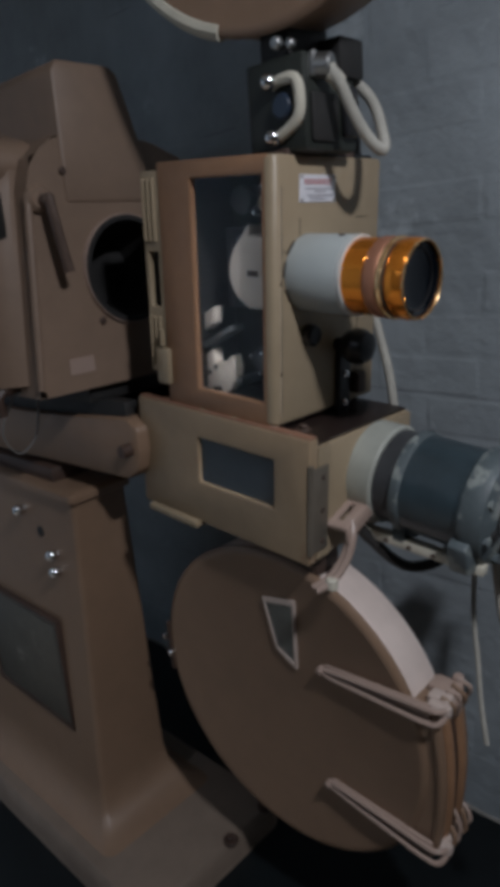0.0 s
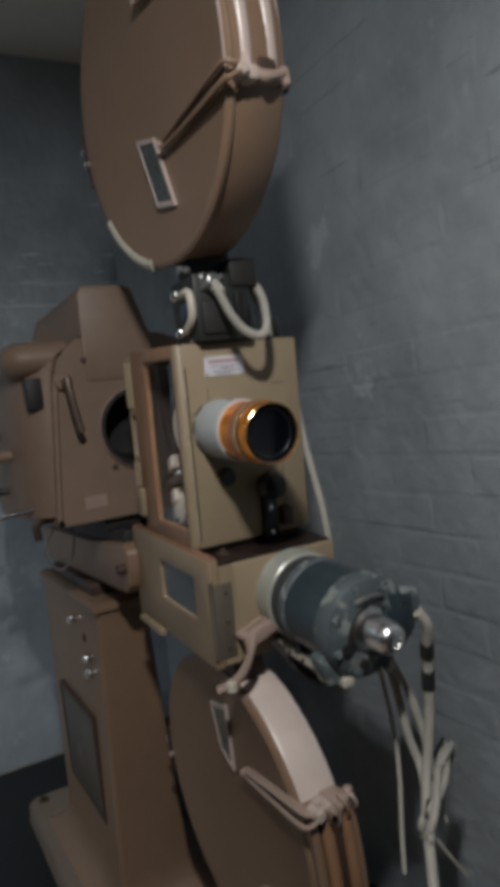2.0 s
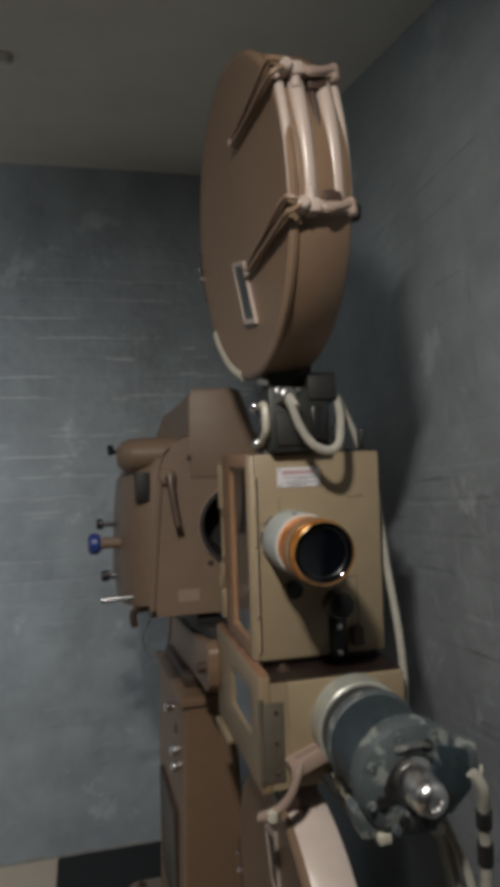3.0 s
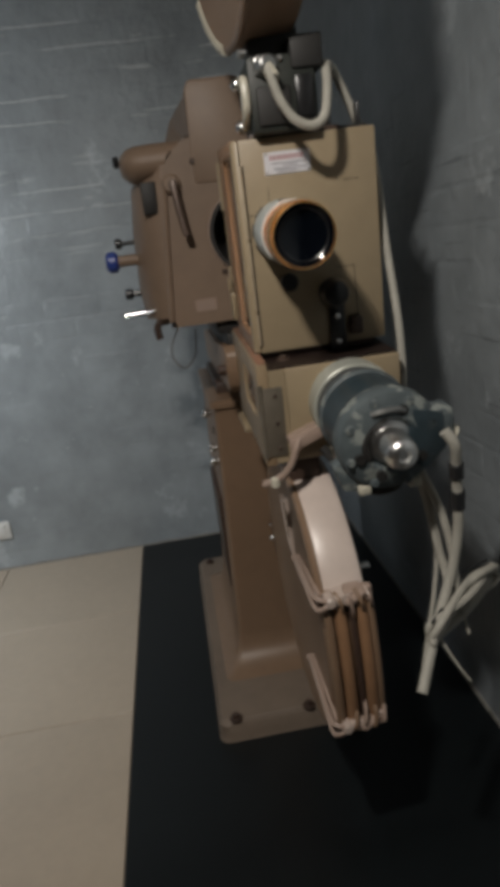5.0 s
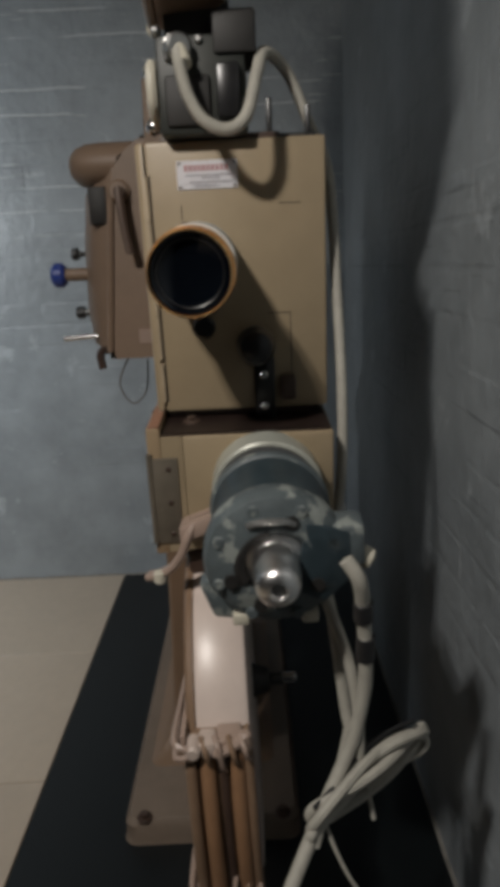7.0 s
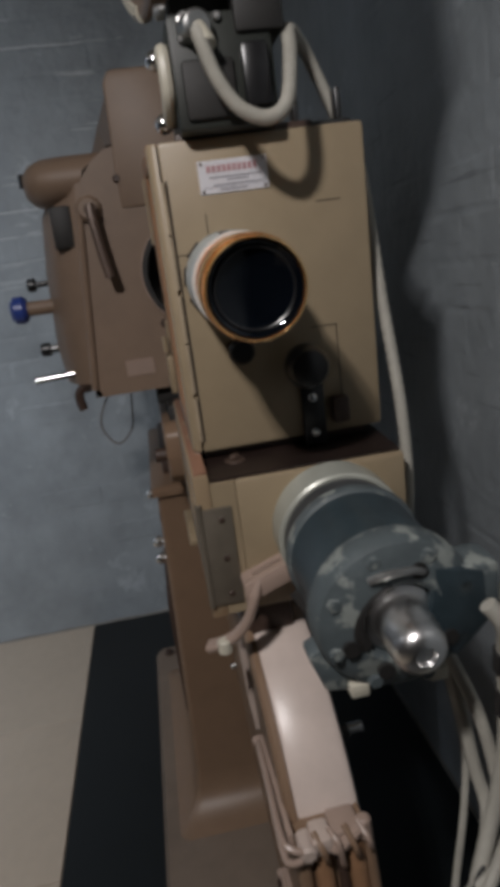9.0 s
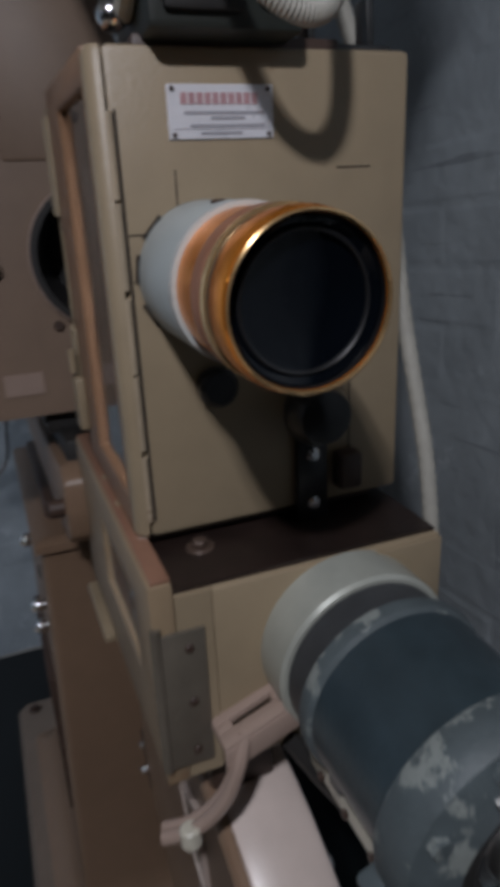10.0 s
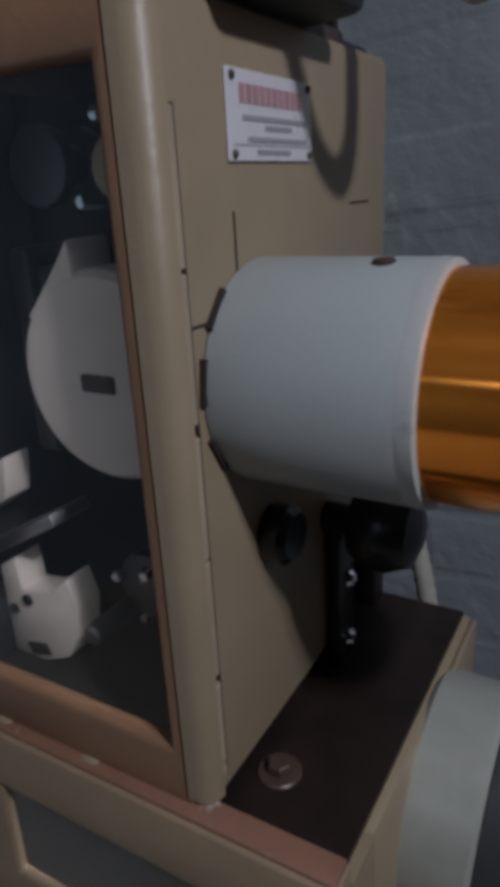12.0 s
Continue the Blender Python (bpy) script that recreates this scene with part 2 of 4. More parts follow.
def part(name, bm, mat, parent, label="", smooth=35):
    bm.transform(BUILD[parent])
    bmesh.ops.recalc_face_normals(bm, faces=bm.faces)
    me = bpy.data.meshes.new(name)
    bm.to_mesh(me)
    bm.free()
    me.materials.append(mat)
    me.shade_smooth()
    me.set_sharp_from_angle(angle=radians(smooth))
    ob = new(name, me)
    ob.parent = parent
    BUILD[ob] = BUILD[parent]
    return tagged(ob, label)


def single(name, bm, mat, base, label, category, build=None, group="", kind="", smooth=35):
    """A thing of one mesh."""
    m = (build if build is not None else Matrix()) @ Matrix.Translation(base)
    bm.transform(Matrix.Translation(-Vector(base)))
    bmesh.ops.recalc_face_normals(bm, faces=bm.faces)
    me = bpy.data.meshes.new(name)
    bm.to_mesh(me)
    bm.free()
    me.materials.append(mat)
    me.shade_smooth()
    me.set_sharp_from_angle(angle=radians(smooth))
    ob = new(name, me)
    ob.matrix_world = m
    BUILD[ob] = Matrix.Translation(-Vector(base))
    return tagged(ob, label, category, group, kind)


def join(*bms):
    out = bms[0]
    for other in bms[1:]:
        me = bpy.data.meshes.new("tmp")
        other.to_mesh(me)
        other.free()
        out.from_mesh(me)
        bpy.data.meshes.remove(me)
    return out


def box(x0, x1, y0, y1, z0, z1, bevel=0.0, seg=2, only=None):
    bm = bmesh.new()
    bmesh.ops.create_cube(bm, size=1)
    bmesh.ops.scale(bm, vec=(abs(x1 - x0), abs(y1 - y0), abs(z1 - z0)), verts=bm.verts)
    bmesh.ops.translate(bm, vec=((x0 + x1) / 2, (y0 + y1) / 2, (z0 + z1) / 2), verts=bm.verts)
    if bevel:
        edges = [e for e in bm.edges if only is None or only(e)]
        bmesh.ops.bevel(bm, geom=edges, offset=bevel, segments=seg, affect="EDGES", profile=0.5)
    return bm


def axis_frame(p, way):
    way = Vector(way).normalized()
    return Matrix.Translation(p) @ way.to_track_quat("Z", "Y").to_matrix().to_4x4()


def lathe(profile, p, way, seg=40, closed=False):
    """Turns (radius, along) pairs about the axis from p along way."""
    bm = bmesh.new()
    rings = []
    for r, a in profile:
        if r < 1e-6:
            rings.append([bm.verts.new((0, 0, a))])
        else:
            rings.append([bm.verts.new((r * math.cos(2 * math.pi * i / seg), r * math.sin(2 * math.pi * i / seg), a)) for i in range(seg)])
    pairs = list(zip(rings, rings[1:])) + ([(rings[-1], rings[0])] if closed else [])
    for a, b in pairs:
        for i in range(seg):
            j = (i + 1) % seg
            if len(a) == 1 and len(b) == 1:
                continue
            if len(a) == 1:
                bm.faces.new((a[0], b[i], b[j]))
            elif len(b) == 1:
                bm.faces.new((a[i], a[j], b[0]))
            else:
                bm.faces.new((a[i], a[j], b[j], b[i]))
    bm.transform(axis_frame(p, way))
    return bm


def rod(p, q, r, seg=16, chamfer=0.0):
    length = (Vector(q) - Vector(p)).length
    c = min(chamfer, r * 0.6, length * 0.4)
    prof = [(0, 0), (r - c, 0), (r, c), (r, length - c), (r - c, length), (0, length)] if c else [(0, 0), (r, 0), (r, length), (0, length)]
    return lathe(prof, p, Vector(q) - Vector(p), seg)


def ball(p, r, seg=20):
    prof = [(r * math.sin(math.pi * i / 10), -r * math.cos(math.pi * i / 10)) for i in range(11)]
    prof[0], prof[-1] = (0, -r), (0, r)
    return lathe(prof, p, (0, 0, 1), seg)


def smooth_path(points, n=10):
    """A gliding line through the points."""
    pts = [Vector(p) for p in points]
    out = []
    for i in range(len(pts) - 1):
        a, b, c, d = pts[max(i - 1, 0)], pts[i], pts[i + 1], pts[min(i + 2, len(pts) - 1)]
        for k in range(n):
            t = k / n
            out.append(0.5 * ((2 * b) + (c - a) * t + (2 * a - 5 * b + 4 * c - d) * t * t + (3 * b - a - 3 * c + d) * t ** 3))
    return out + [pts[-1]]


def tube(points, r, seg=10, n=10, ribs=0.0, gliding=True):
    """A round cord along the points; ribs: the depth of rings round it."""
    line = smooth_path(points, n) if gliding else [Vector(p) for p in points]
    bm = bmesh.new()
    side, rings = None, []
    for i, p in enumerate(line):
        way = (line[min(i + 1, len(line) - 1)] - line[max(i - 1, 0)]).normalized()
        if side is None:
            side = way.orthogonal().normalized()
        side = (side - way * side.dot(way)).normalized()
        up = way.cross(side)
        rr = r - (ribs if i % 2 else 0)
        rings.append([bm.verts.new(p + (side * math.cos(2 * math.pi * k / seg) + up * math.sin(2 * math.pi * k / seg)) * rr) for k in range(seg)])
    for a, b in zip(rings, rings[1:]):
        for k in range(seg):
            bm.faces.new((a[k], a[(k + 1) % seg], b[(k + 1) % seg], b[k]))
    bm.faces.new(rings[0])
    bm.faces.new(rings[-1])
    return bm


def prism(poly, way, bevel=0.0):
    """A flat outline (3D points in one plane) pushed along way."""
    bm = bmesh.new()
    face = bm.faces.new([bm.verts.new(p) for p in poly])
    out = bmesh.ops.extrude_face_region(bm, geom=[face])
    bmesh.ops.translate(bm, vec=way, verts=[v for v in out["geom"] if isinstance(v, bmesh.types.BMVert)])
    if bevel:
        bmesh.ops.recalc_face_normals(bm, faces=bm.faces)
        bmesh.ops.bevel(bm, geom=bm.edges[:], offset=bevel, segments=2, affect="EDGES", profile=0.5)
    return bm


def loft(rings):
    """Skins closed outlines of equal count, with both ends filled."""
    bm = bmesh.new()
    vs = [[bm.verts.new(p) for p in ring] for ring in rings]
    n = len(vs[0])
    for a, b in zip(vs, vs[1:]):
        for i in range(n):
            bm.faces.new((a[i], a[(i + 1) % n], b[(i + 1) % n], b[i]))
    bm.faces.new(vs[0])
    bm.faces.new(vs[-1])
    return bm


def rounded(x0, x1, y0, y1, z, r, n=5):
    """A rounded rectangle at height z."""
    out = []
    for cx, cy, a0 in ((x1 - r, y1 - r, 0), (x0 + r, y1 - r, 90), (x0 + r, y0 + r, 180), (x1 - r, y0 + r, 270)):
        for i in range(n + 1):
            a = radians(a0 + 90 * i / n)
            out.append((cx + r * math.cos(a), cy + r * math.sin(a), z))
    return out


def frame_plate(x0, x1, z0, z1, hx0, hx1, hz0, hz1, y0, y1, bevel=0.0):
    """An upright plate in x and z with a rectangular hole, between y0 and y1."""
    bm = bmesh.new()

    def ring(a, b, c, d, y):
        return [bm.verts.new(p) for p in ((a, y, c), (b, y, c), (b, y, d), (a, y, d))]
    o0, i0, o1, i1 = ring(x0, x1, z0, z1, y0), ring(hx0, hx1, hz0, hz1, y0), ring(x0, x1, z0, z1, y1), ring(hx0, hx1, hz0, hz1, y1)
    for a, b in ((o0, i0), (i0, i1), (i1, o1), (o1, o0)):
        for k in range(4):
            bm.faces.new((a[k], a[(k + 1) % 4], b[(k + 1) % 4], b[k]))
    if bevel:
        bmesh.ops.recalc_face_normals(bm, faces=bm.faces)
        bmesh.ops.bevel(bm, geom=[e for e in bm.edges if len(e.link_faces) == 2 and e.calc_face_angle(0) > 0.5], offset=bevel, segments=2, affect="EDGES", profile=0.5)
    return bm


# ---- room ----
BACK, RIGHT, FRONT, LEFT = -1.69, 0.42, 2.3, -2.7


def ceil_z(x):
    return 2.40 - 0.228 * min(x, 0.0)


def slab(name, bm, mat, label, category):
    return single(name, bm, mat, (0, 0, 0), label, category, kind="structure")


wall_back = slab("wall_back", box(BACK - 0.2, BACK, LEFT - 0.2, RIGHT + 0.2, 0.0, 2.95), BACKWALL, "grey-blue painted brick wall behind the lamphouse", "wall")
wall_right = slab("wall_right", box(BACK, FRONT, RIGHT, RIGHT + 0.2, 0.0, 2.95), WALL, "grey-blue painted brick wall beside the projector", "wall")
# front and left walls are added out of view to hold back stray light
slab("wall_front", box(FRONT, FRONT + 0.2, LEFT - 0.2, RIGHT + 0.2, 0.0, 2.95), DARKWALL, "unseen dark wall added to close the room and limit bounce light", "wall")
slab("wall_left", box(BACK, FRONT, LEFT - 0.2, LEFT, 0.0, 2.95), DARKWALL, "unseen dark wall added to close the room and limit bounce light", "wall")
slab("ceiling", prism([(BACK, LEFT, ceil_z(BACK)), (0.0, LEFT, ceil_z(0)), (FRONT, LEFT, ceil_z(0)), (FRONT, LEFT, 2.94), (BACK, LEFT, 2.94)], (0, RIGHT - LEFT, 0)), CEIL,
     "dull off-white ceiling sloping down from the back wall", "ceiling")
slab("floor", box(BACK - 0.2, FRONT + 0.2, LEFT - 0.2, RIGHT + 0.2, -0.15, -0.008), GROUT, "floor of beige tiles beside a black stone strip", "floor")
single("stone_strip", box(BACK, FRONT, -0.52, RIGHT, -0.008, 0.0, 0.0015, 1), BLACK_STONE, (0, 0, 0), "black polished stone floor strip under the projector", "floor strip", kind="structure")

MORTAR = by_place(material("pale_dusty_mortar", (0.24, 0.23, 0.21), 0.9, 0, 0.3, 50, 5, 0.002, 60))
for name, line in (("wall_seam", [(BACK + 0.002, LEFT + 0.02 + 0.05 * k, 0.001 + 0.002 * math.sin(k * 1.7)) for k in range(62)]),
                   ("wall_seam", [(BACK + 0.02 + 0.05 * k, RIGHT - 0.002, 0.001 + 0.002 * math.sin(k * 2.3)) for k in range(79)])):
    single(name, tube(line, 0.006, 6, 1, 0, False), MORTAR, (0, 0, 0), "pale dusty mortar bead where wall meets floor", "trim", kind="structure")

# ---- projector pedestal ----
ped = thing("projector_pedestal", (-0.78, 0.0, 0.0), "tan painted cast iron pedestal with a flared foot on black stone", "pedestal")
PY0, PY1 = -0.185, -0.025
rings = []
for z, gx, gy in ((0.0, 0.0, 0.0), (0.012, 0.004, 0.004), (0.045, 0.004, 0.004), (0.06, 0.014, 0.014)):
    rings.append(rounded(-1.31 + gx, -0.275 - gx, -0.285 + gy, 0.115 - gy, z, 0.03))
part("base_plate", loft(rings), DUSTY, ped, "dusty grey-brown base plate")
rings = []
for z, x1, y0, y1, r in ((0.055, -0.43, -0.255, 0.075, 0.03), (0.066, -0.475, -0.228, 0.045, 0.024), (0.085, -0.51, -0.207, 0.022, 0.018), (0.115, -0.530, -0.192, 0.006, 0.014), (0.16, -0.536, -0.186, -0.001, 0.012),
                         (0.45, -0.522, -0.176, -0.018, 0.012), (0.84, -0.505, -0.164, -0.036, 0.012)):
    rings.append(rounded(-1.605 - x1, x1, y0, y1, z, r))
column = part("column", loft(rings), TAN, ped)
rings = [rounded(-1.105 + g, -0.494 - g, -0.174 + g, -0.028 - g, z, 0.012) for z, g in ((0.838, 0.006), (0.841, 0.0), (0.854, 0.0), (0.858, 0.005), (0.859, 0.03))]
part("column_cap", loft(rings), TAN, ped)
part("table_seat", box(-1.02, -0.60, -0.145, -0.05, 0.858, 0.889, 0.004), BROWN, ped, "dark iron seat")
part("inspection_plate", frame_plate(-0.96, -0.615, 0.27, 0.55, -0.95, -0.625, 0.28, 0.54, -0.186, -0.168, 0.001), BROWN, column, "dark worn rim")
part("inspection_panel", box(-0.952, -0.623, -0.183, -0.165, 0.278, 0.542, 0.002), material("grey_green_panel_paint", (0.085, 0.078, 0.062), 0.5, 0, 0.25, 40, 9, 0.0004, 120, (0.17, 0.16, 0.135), 0.35, 14), column, "grey worn metal panel")
for x, z in ((-0.702, 0.788), (-0.590, 0.712), (-0.588, 0.674)):
    knob = join(rod((x, -0.150, z), (x, -0.178, z), 0.010, 16, 0.002), ball((x, -0.181, z), 0.0125, 16))
    part("switch_knob", knob, CHROME, column, "round chrome knob")
part("keyhole", rod((-0.645, -0.15, 0.748), (-0.645, -0.170, 0.748), 0.012, 16, 0.002), MATTBLACK, column, "small black switch hole")
for x, y in ((-0.29, -0.235), (-0.285, -0.04), (-0.29, 0.075), (-1.26, -0.235), (-1.26, 0.075)):
    part("anchor_bolt", join(rod((x, y, 0.058), (x, y, 0.064), 0.017, 20, 0.001), rod((x, y, 0.064), (x, y, 0.074), 0.010, 6, 0.001)), BROWN, ped, "brown hexagon anchor bolt")
# lamp table: a beam lying on the pedestal that carries lamphouse and soundhead
table = thing("lamp_table", (-0.7, 0.0, 0.884), "tan painted iron beam lying on the pedestal under the lamphouse", "support beam")
beam = [(-1.15, -0.13, 0.884), (-0.36, -0.13, 0.905), (-0.325, -0.13, 0.925), (-0.315, -0.13, 0.96), (-0.315, -0.13, 1.005), (-0.345, -0.13, 1.02), (-0.62, -0.13, 1.0), (-1.15, -0.13, 0.985)]
part("beam", prism(beam, (0, 0.26, 0), 0.008), TAN, table)
part("rail", box(-1.1, -0.36, -0.115, -0.085, 0.99, 1.045, 0.004), MATTBLACK, table, "black iron rail")
part("rail", box(-1.1, -0.36, 0.085, 0.115, 0.99, 1.045, 0.004), MATTBLACK, table, "black iron rail")
part("clamp_screw", join(rod((-0.34, -0.125, 0.965), (-0.34, -0.15, 0.965), 0.012, 12, 0.002)), BROWN, table)

# the optical line looks down by this much
TILT_DOWN = 4.5
T = pose(0, 0, 1.2, 0, TILT_DOWN, 0)

# ---- lamphouse ----
lamp = thing("lamphouse", (-0.7, 0.0, 1.04), "tan painted sheet metal projector lamphouse with a raised hood", "lamphouse")


def lamp_outline(x, grow=0.0):
    """Cross-section of the lamphouse at x."""
    pts = [(-0.238, 1.07), (-0.205, 1.41), (-0.19, 1.455), (-0.14, 1.49), (0.05, 1.49), (0.13, 1.46), (0.155, 1.41), (0.165, 1.07)]
    return [(x, y * (1 + grow), 1.27 + (z - 1.27) * (1 + grow)) for y, z in pts]


def add_hole(outline_front, centre, r, seg=32):
    """A front sheet with a round hole."""
    bm = bmesh.new()
    n = len(outline_front)
    outer, inner = [], []
    for i in range(seg):
        a = 2 * math.pi * i / seg
        c, s = math.cos(a), math.sin(a)
        inner.append(bm.verts.new((outline_front[0][0], centre[0] + r * c, centre[1] + r * s)))
        best = None
        for k in range(n):
            y0, z0 = outline_front[k][1] - centre[0], outline_front[k][2] - centre[1]
            y1, z1 = outline_front[(k + 1) % n][1] - centre[0], outline_front[(k + 1) % n][2] - centre[1]
            den = c * (z1 - z0) - s * (y1 - y0)
            if abs(den) < 1e-9:
                continue
            d = (y0 * (z1 - z0) - z0 * (y1 - y0)) / den
            f = (y0 * s - z0 * c) / den
            if d > 0 and -1e-6 <= f <= 1 + 1e-6 and (best is None or d < best):
                best = d
        outer.append(bm.verts.new((outline_front[0][0], centre[0] + best * c, centre[1] + best * s)))
    for i in range(seg):
        j = (i + 1) % seg
        bm.faces.new((outer[i], outer[j], inner[j], inner[i]))
    out = bmesh.ops.extrude_face_region(bm, geom=bm.faces[:])
    bmesh.ops.translate(bm, vec=(-0.006, 0, 0), verts=[v for v in out["geom"] if isinstance(v, bmesh.types.BMVert)])
    return bm


XF, XB = -0.42, -0.98
shell = bmesh.new()
ra = [shell.verts.new(p) for p in lamp_outline(XF - 0.004)]
rb = [shell.verts.new(p) for p in lamp_outline(XB)]
for i in range(len(ra)):
    shell.faces.new((ra[i], ra[(i + 1) % len(ra)], rb[(i + 1) % len(ra)], rb[i]))
shell.faces.new(rb)
body = part("body", shell, LAMPTAN, lamp, smooth=20)
part("front_sheet", add_hole(lamp_outline(XF), (-0.025, 1.27), 0.085, 48), LAMPTAN, lamp, smooth=20)
part("light_cone", lathe([(0.088, 0.0), (0.094, 0.004), (0.094, 0.010), (0.085, 0.010), (0.082, -0.01), (0.06, -0.09), (0.0, -0.1)], (XF, -0.025, 1.27), (1, 0, 0), 48), MATTBLACK, lamp, "black light opening")
part("opening_rim", lathe([(0.086, -0.002), (0.096, -0.002), (0.096, 0.008), (0.086, 0.008)], (XF, -0.025, 1.27), (1, 0, 0), 48, True), PINK, lamp, "pale worn rim of the light opening")
hood = [(-0.135, 1.46), (-0.132, 1.585), (-0.12, 1.603), (-0.02, 1.603), (-0.003, 1.595), (0.060, 1.40), (0.055, 1.385), (-0.135, 1.385)]
part("hood", prism([(XF + 0.004, y, z) for y, z in hood], (-0.30, 0, 0), 0.006), LAMPTAN, lamp)
part("hood_cheek", loft([[(XF - 0.05, -0.135, 1.47), (XF - 0.05, -0.128, 1.585), (XF - 0.05, -0.12, 1.47)], [(XF - 0.29, -0.215, 1.44), (XF - 0.29, -0.16, 1.575), (XF - 0.29, -0.12, 1.44)]]), LAMPTAN, lamp)
part("front_flange", tube([(XF + 0.002, -0.236, 1.085), (XF + 0.002, -0.206, 1.40)], 0.007, 8, 4, 0, False), LAMPTAN, lamp, "rolled front edge")
# operator-side door: a bulged cover with fittings
door_rings = []
for x, g in ((-0.46, 0.0), (-0.49, 0.035), (-0.56, 0.06), (-0.78, 0.065), (-0.88, 0.045), (-0.94, 0.0)):
    door_rings.append([(x, -0.236 - g, 1.09), (x, -0.238 - g * 1.1, 1.16), (x, -0.226 - g * 1.2, 1.30), (x, -0.214 - g * 1.2, 1.40), (x, -0.208 - g * 0.9, 1.445), (x, -0.17, 1.445), (x, -0.2, 1.09)])
door = part("side_door", loft(door_rings), LAMPTAN, lamp, smooth=40)
part("door_recess", box(-0.51, -0.464, -0.262, -0.225, 1.335, 1.408, 0.004), MATTBLACK, door, "dark open slot")
dome = lathe([(0.0, -0.088), (0.022, -0.084), (0.036, -0.070), (0.043, -0.050), (0.045, -0.02), (0.045, 0.06), (0.0, 0.07)], (-0.525, -0.215, 1.452), (0, 1, 0), 28)
bmesh.ops.scale(dome, vec=(1.5, 1, 1), space=Matrix.Translation((0.525, 0, 0)), verts=dome.verts)
part("lamp_bulge", dome, LAMPTAN, door, "rounded bulge")
part("rear_bulge", lathe([(0.0, -0.06), (0.03, -0.055), (0.045, -0.035), (0.05, 0.0), (0.045, 0.035), (0.03, 0.055), (0.0, 0.06)], (-0.56, 0.165, 1.41), (1, 0, 0), 20), LAMPTAN, lamp, "rounded bulge")
knob = part("blue_knob", rod((-0.56, -0.345, 1.24), (-0.56, -0.375, 1.24), 0.026, 24, 0.007), BLUE, door, "blue plastic knob")
part("knob_stem", rod((-0.56, -0.27, 1.24), (-0.56, -0.348, 1.24), 0.014, 14), LAMPTAN, knob, "tan stem")
part("arc_knob", join(rod((-0.66, -0.29, 1.285), (-0.66, -0.345, 1.285), 0.006, 10), rod((-0.66, -0.335, 1.285), (-0.66, -0.352, 1.285), 0.014, 14, 0.003)), BLACK, door, "small black knob")
part("arc_knob", join(rod((-0.62, -0.28, 1.155), (-0.62, -0.33, 1.155), 0.008, 10), rod((-0.62, -0.325, 1.155), (-0.62, -0.345, 1.155), 0.014, 14, 0.003)), BLACK, door, "small black knob")
part("focus_rod", rod((-0.5, -0.25, 1.112), (-0.5, -0.35, 1.108), 0.006, 12, 0.001), CHROME, door, "bright metal rod")
part("hook", join(tube([(-0.6, -0.24, 1.465), (-0.6, -0.30, 1.47), (-0.6, -0.315, 1.475)], 0.005, 8, 6), rod((-0.6, -0.312, 1.462), (-0.6, -0.312, 1.488), 0.008, 10, 0.002)), BLACK, door, "black hook")
part("crank", join(rod((-0.5, -0.235, 1.09), (-0.5, -0.265, 1.085), 0.014, 14, 0.003), tube([(-0.5, -0.262, 1.085), (-0.5, -0.275, 1.07), (-0.5, -0.272, 1.04)], 0.009, 8, 6)), BROWN, door, "dark brown crank")
# handle's dark metal colour holds the reflection of the dark room
grip = part("door_handle", join(rod((-0.42, -0.186, 1.388), (-0.386, -0.186, 1.388), 0.011, 14, 0.002), tube([(-0.390, -0.186, 1.395), (-0.386, -0.185, 1.37), (-0.382, -0.178, 1.31), (-0.380, -0.172, 1.275)], 0.0085, 10, 6)), DARKCHROME, lamp, "metal lever handle with dark reflection in its colour")
part("handle_pivot", lathe([(0, 0), (0.022, 0), (0.022, 0.008), (0.016, 0.016), (0, 0.016)], (XF - 0.001, -0.19, 1.392), (1, 0, 0), 20), LAMPTAN, lamp)
part("vent_screw", rod((XF - 0.004, -0.135, 1.435), (XF + 0.005, -0.135, 1.435), 0.007, 10, 0.002), BROWN, lamp)
part("vent_screw", rod((XF - 0.004, -0.095, 1.185), (XF + 0.005, -0.095, 1.185), 0.007, 10, 0.002), BROWN, lamp)
part("paper_label", box(XF, XF + 0.0015, -0.175, -0.125, 1.10, 1.128), PINK, lamp, "small pale label")
part("hanging_wire", tube([(-0.55, -0.21, 1.08), (-0.56, -0.25, 1.0), (-0.56, -0.225, 0.95), (-0.55, -0.19, 0.98), (-0.54, -0.18, 1.05)], 0.002, 6, 8), WIRE, lamp, "thin loop of wire")
part("foot", box(-0.95, -0.44, -0.13, 0.13, 1.038, 1.075, 0.004), MATTBLACK, lamp)

# ---- projector head ----
head = thing("film_projector", (-0.14, 0.03, -0.165), "cream-beige cinema film projector with a glazed side door", "projector", T)
U0, U1, V0, V1, W0, W1 = -0.245, -0.012, -0.095, 0.160, -0.166, 0.206
case = join(box(U0, U1 - 0.012, V1 - 0.01, V1, W0, W1), box(U0, U1 - 0.012, -0.06, V1 - 0.01, W1 - 0.01, W1), box(U0, U1 - 0.012, -0.06, V1 - 0.01, W0, W0 + 0.01), box(U0, U0 + 0.008, -0.06, V1 - 0.01, W0 + 0.01, W1 - 0.01))
part("casing", case, BEIGE, head)
part("gear_plate", box(U0 + 0.008, U1 - 0.014, 0.02, 0.03, W0 + 0.01, W1 - 0.01), MATTBLACK, head, "black inner plate")
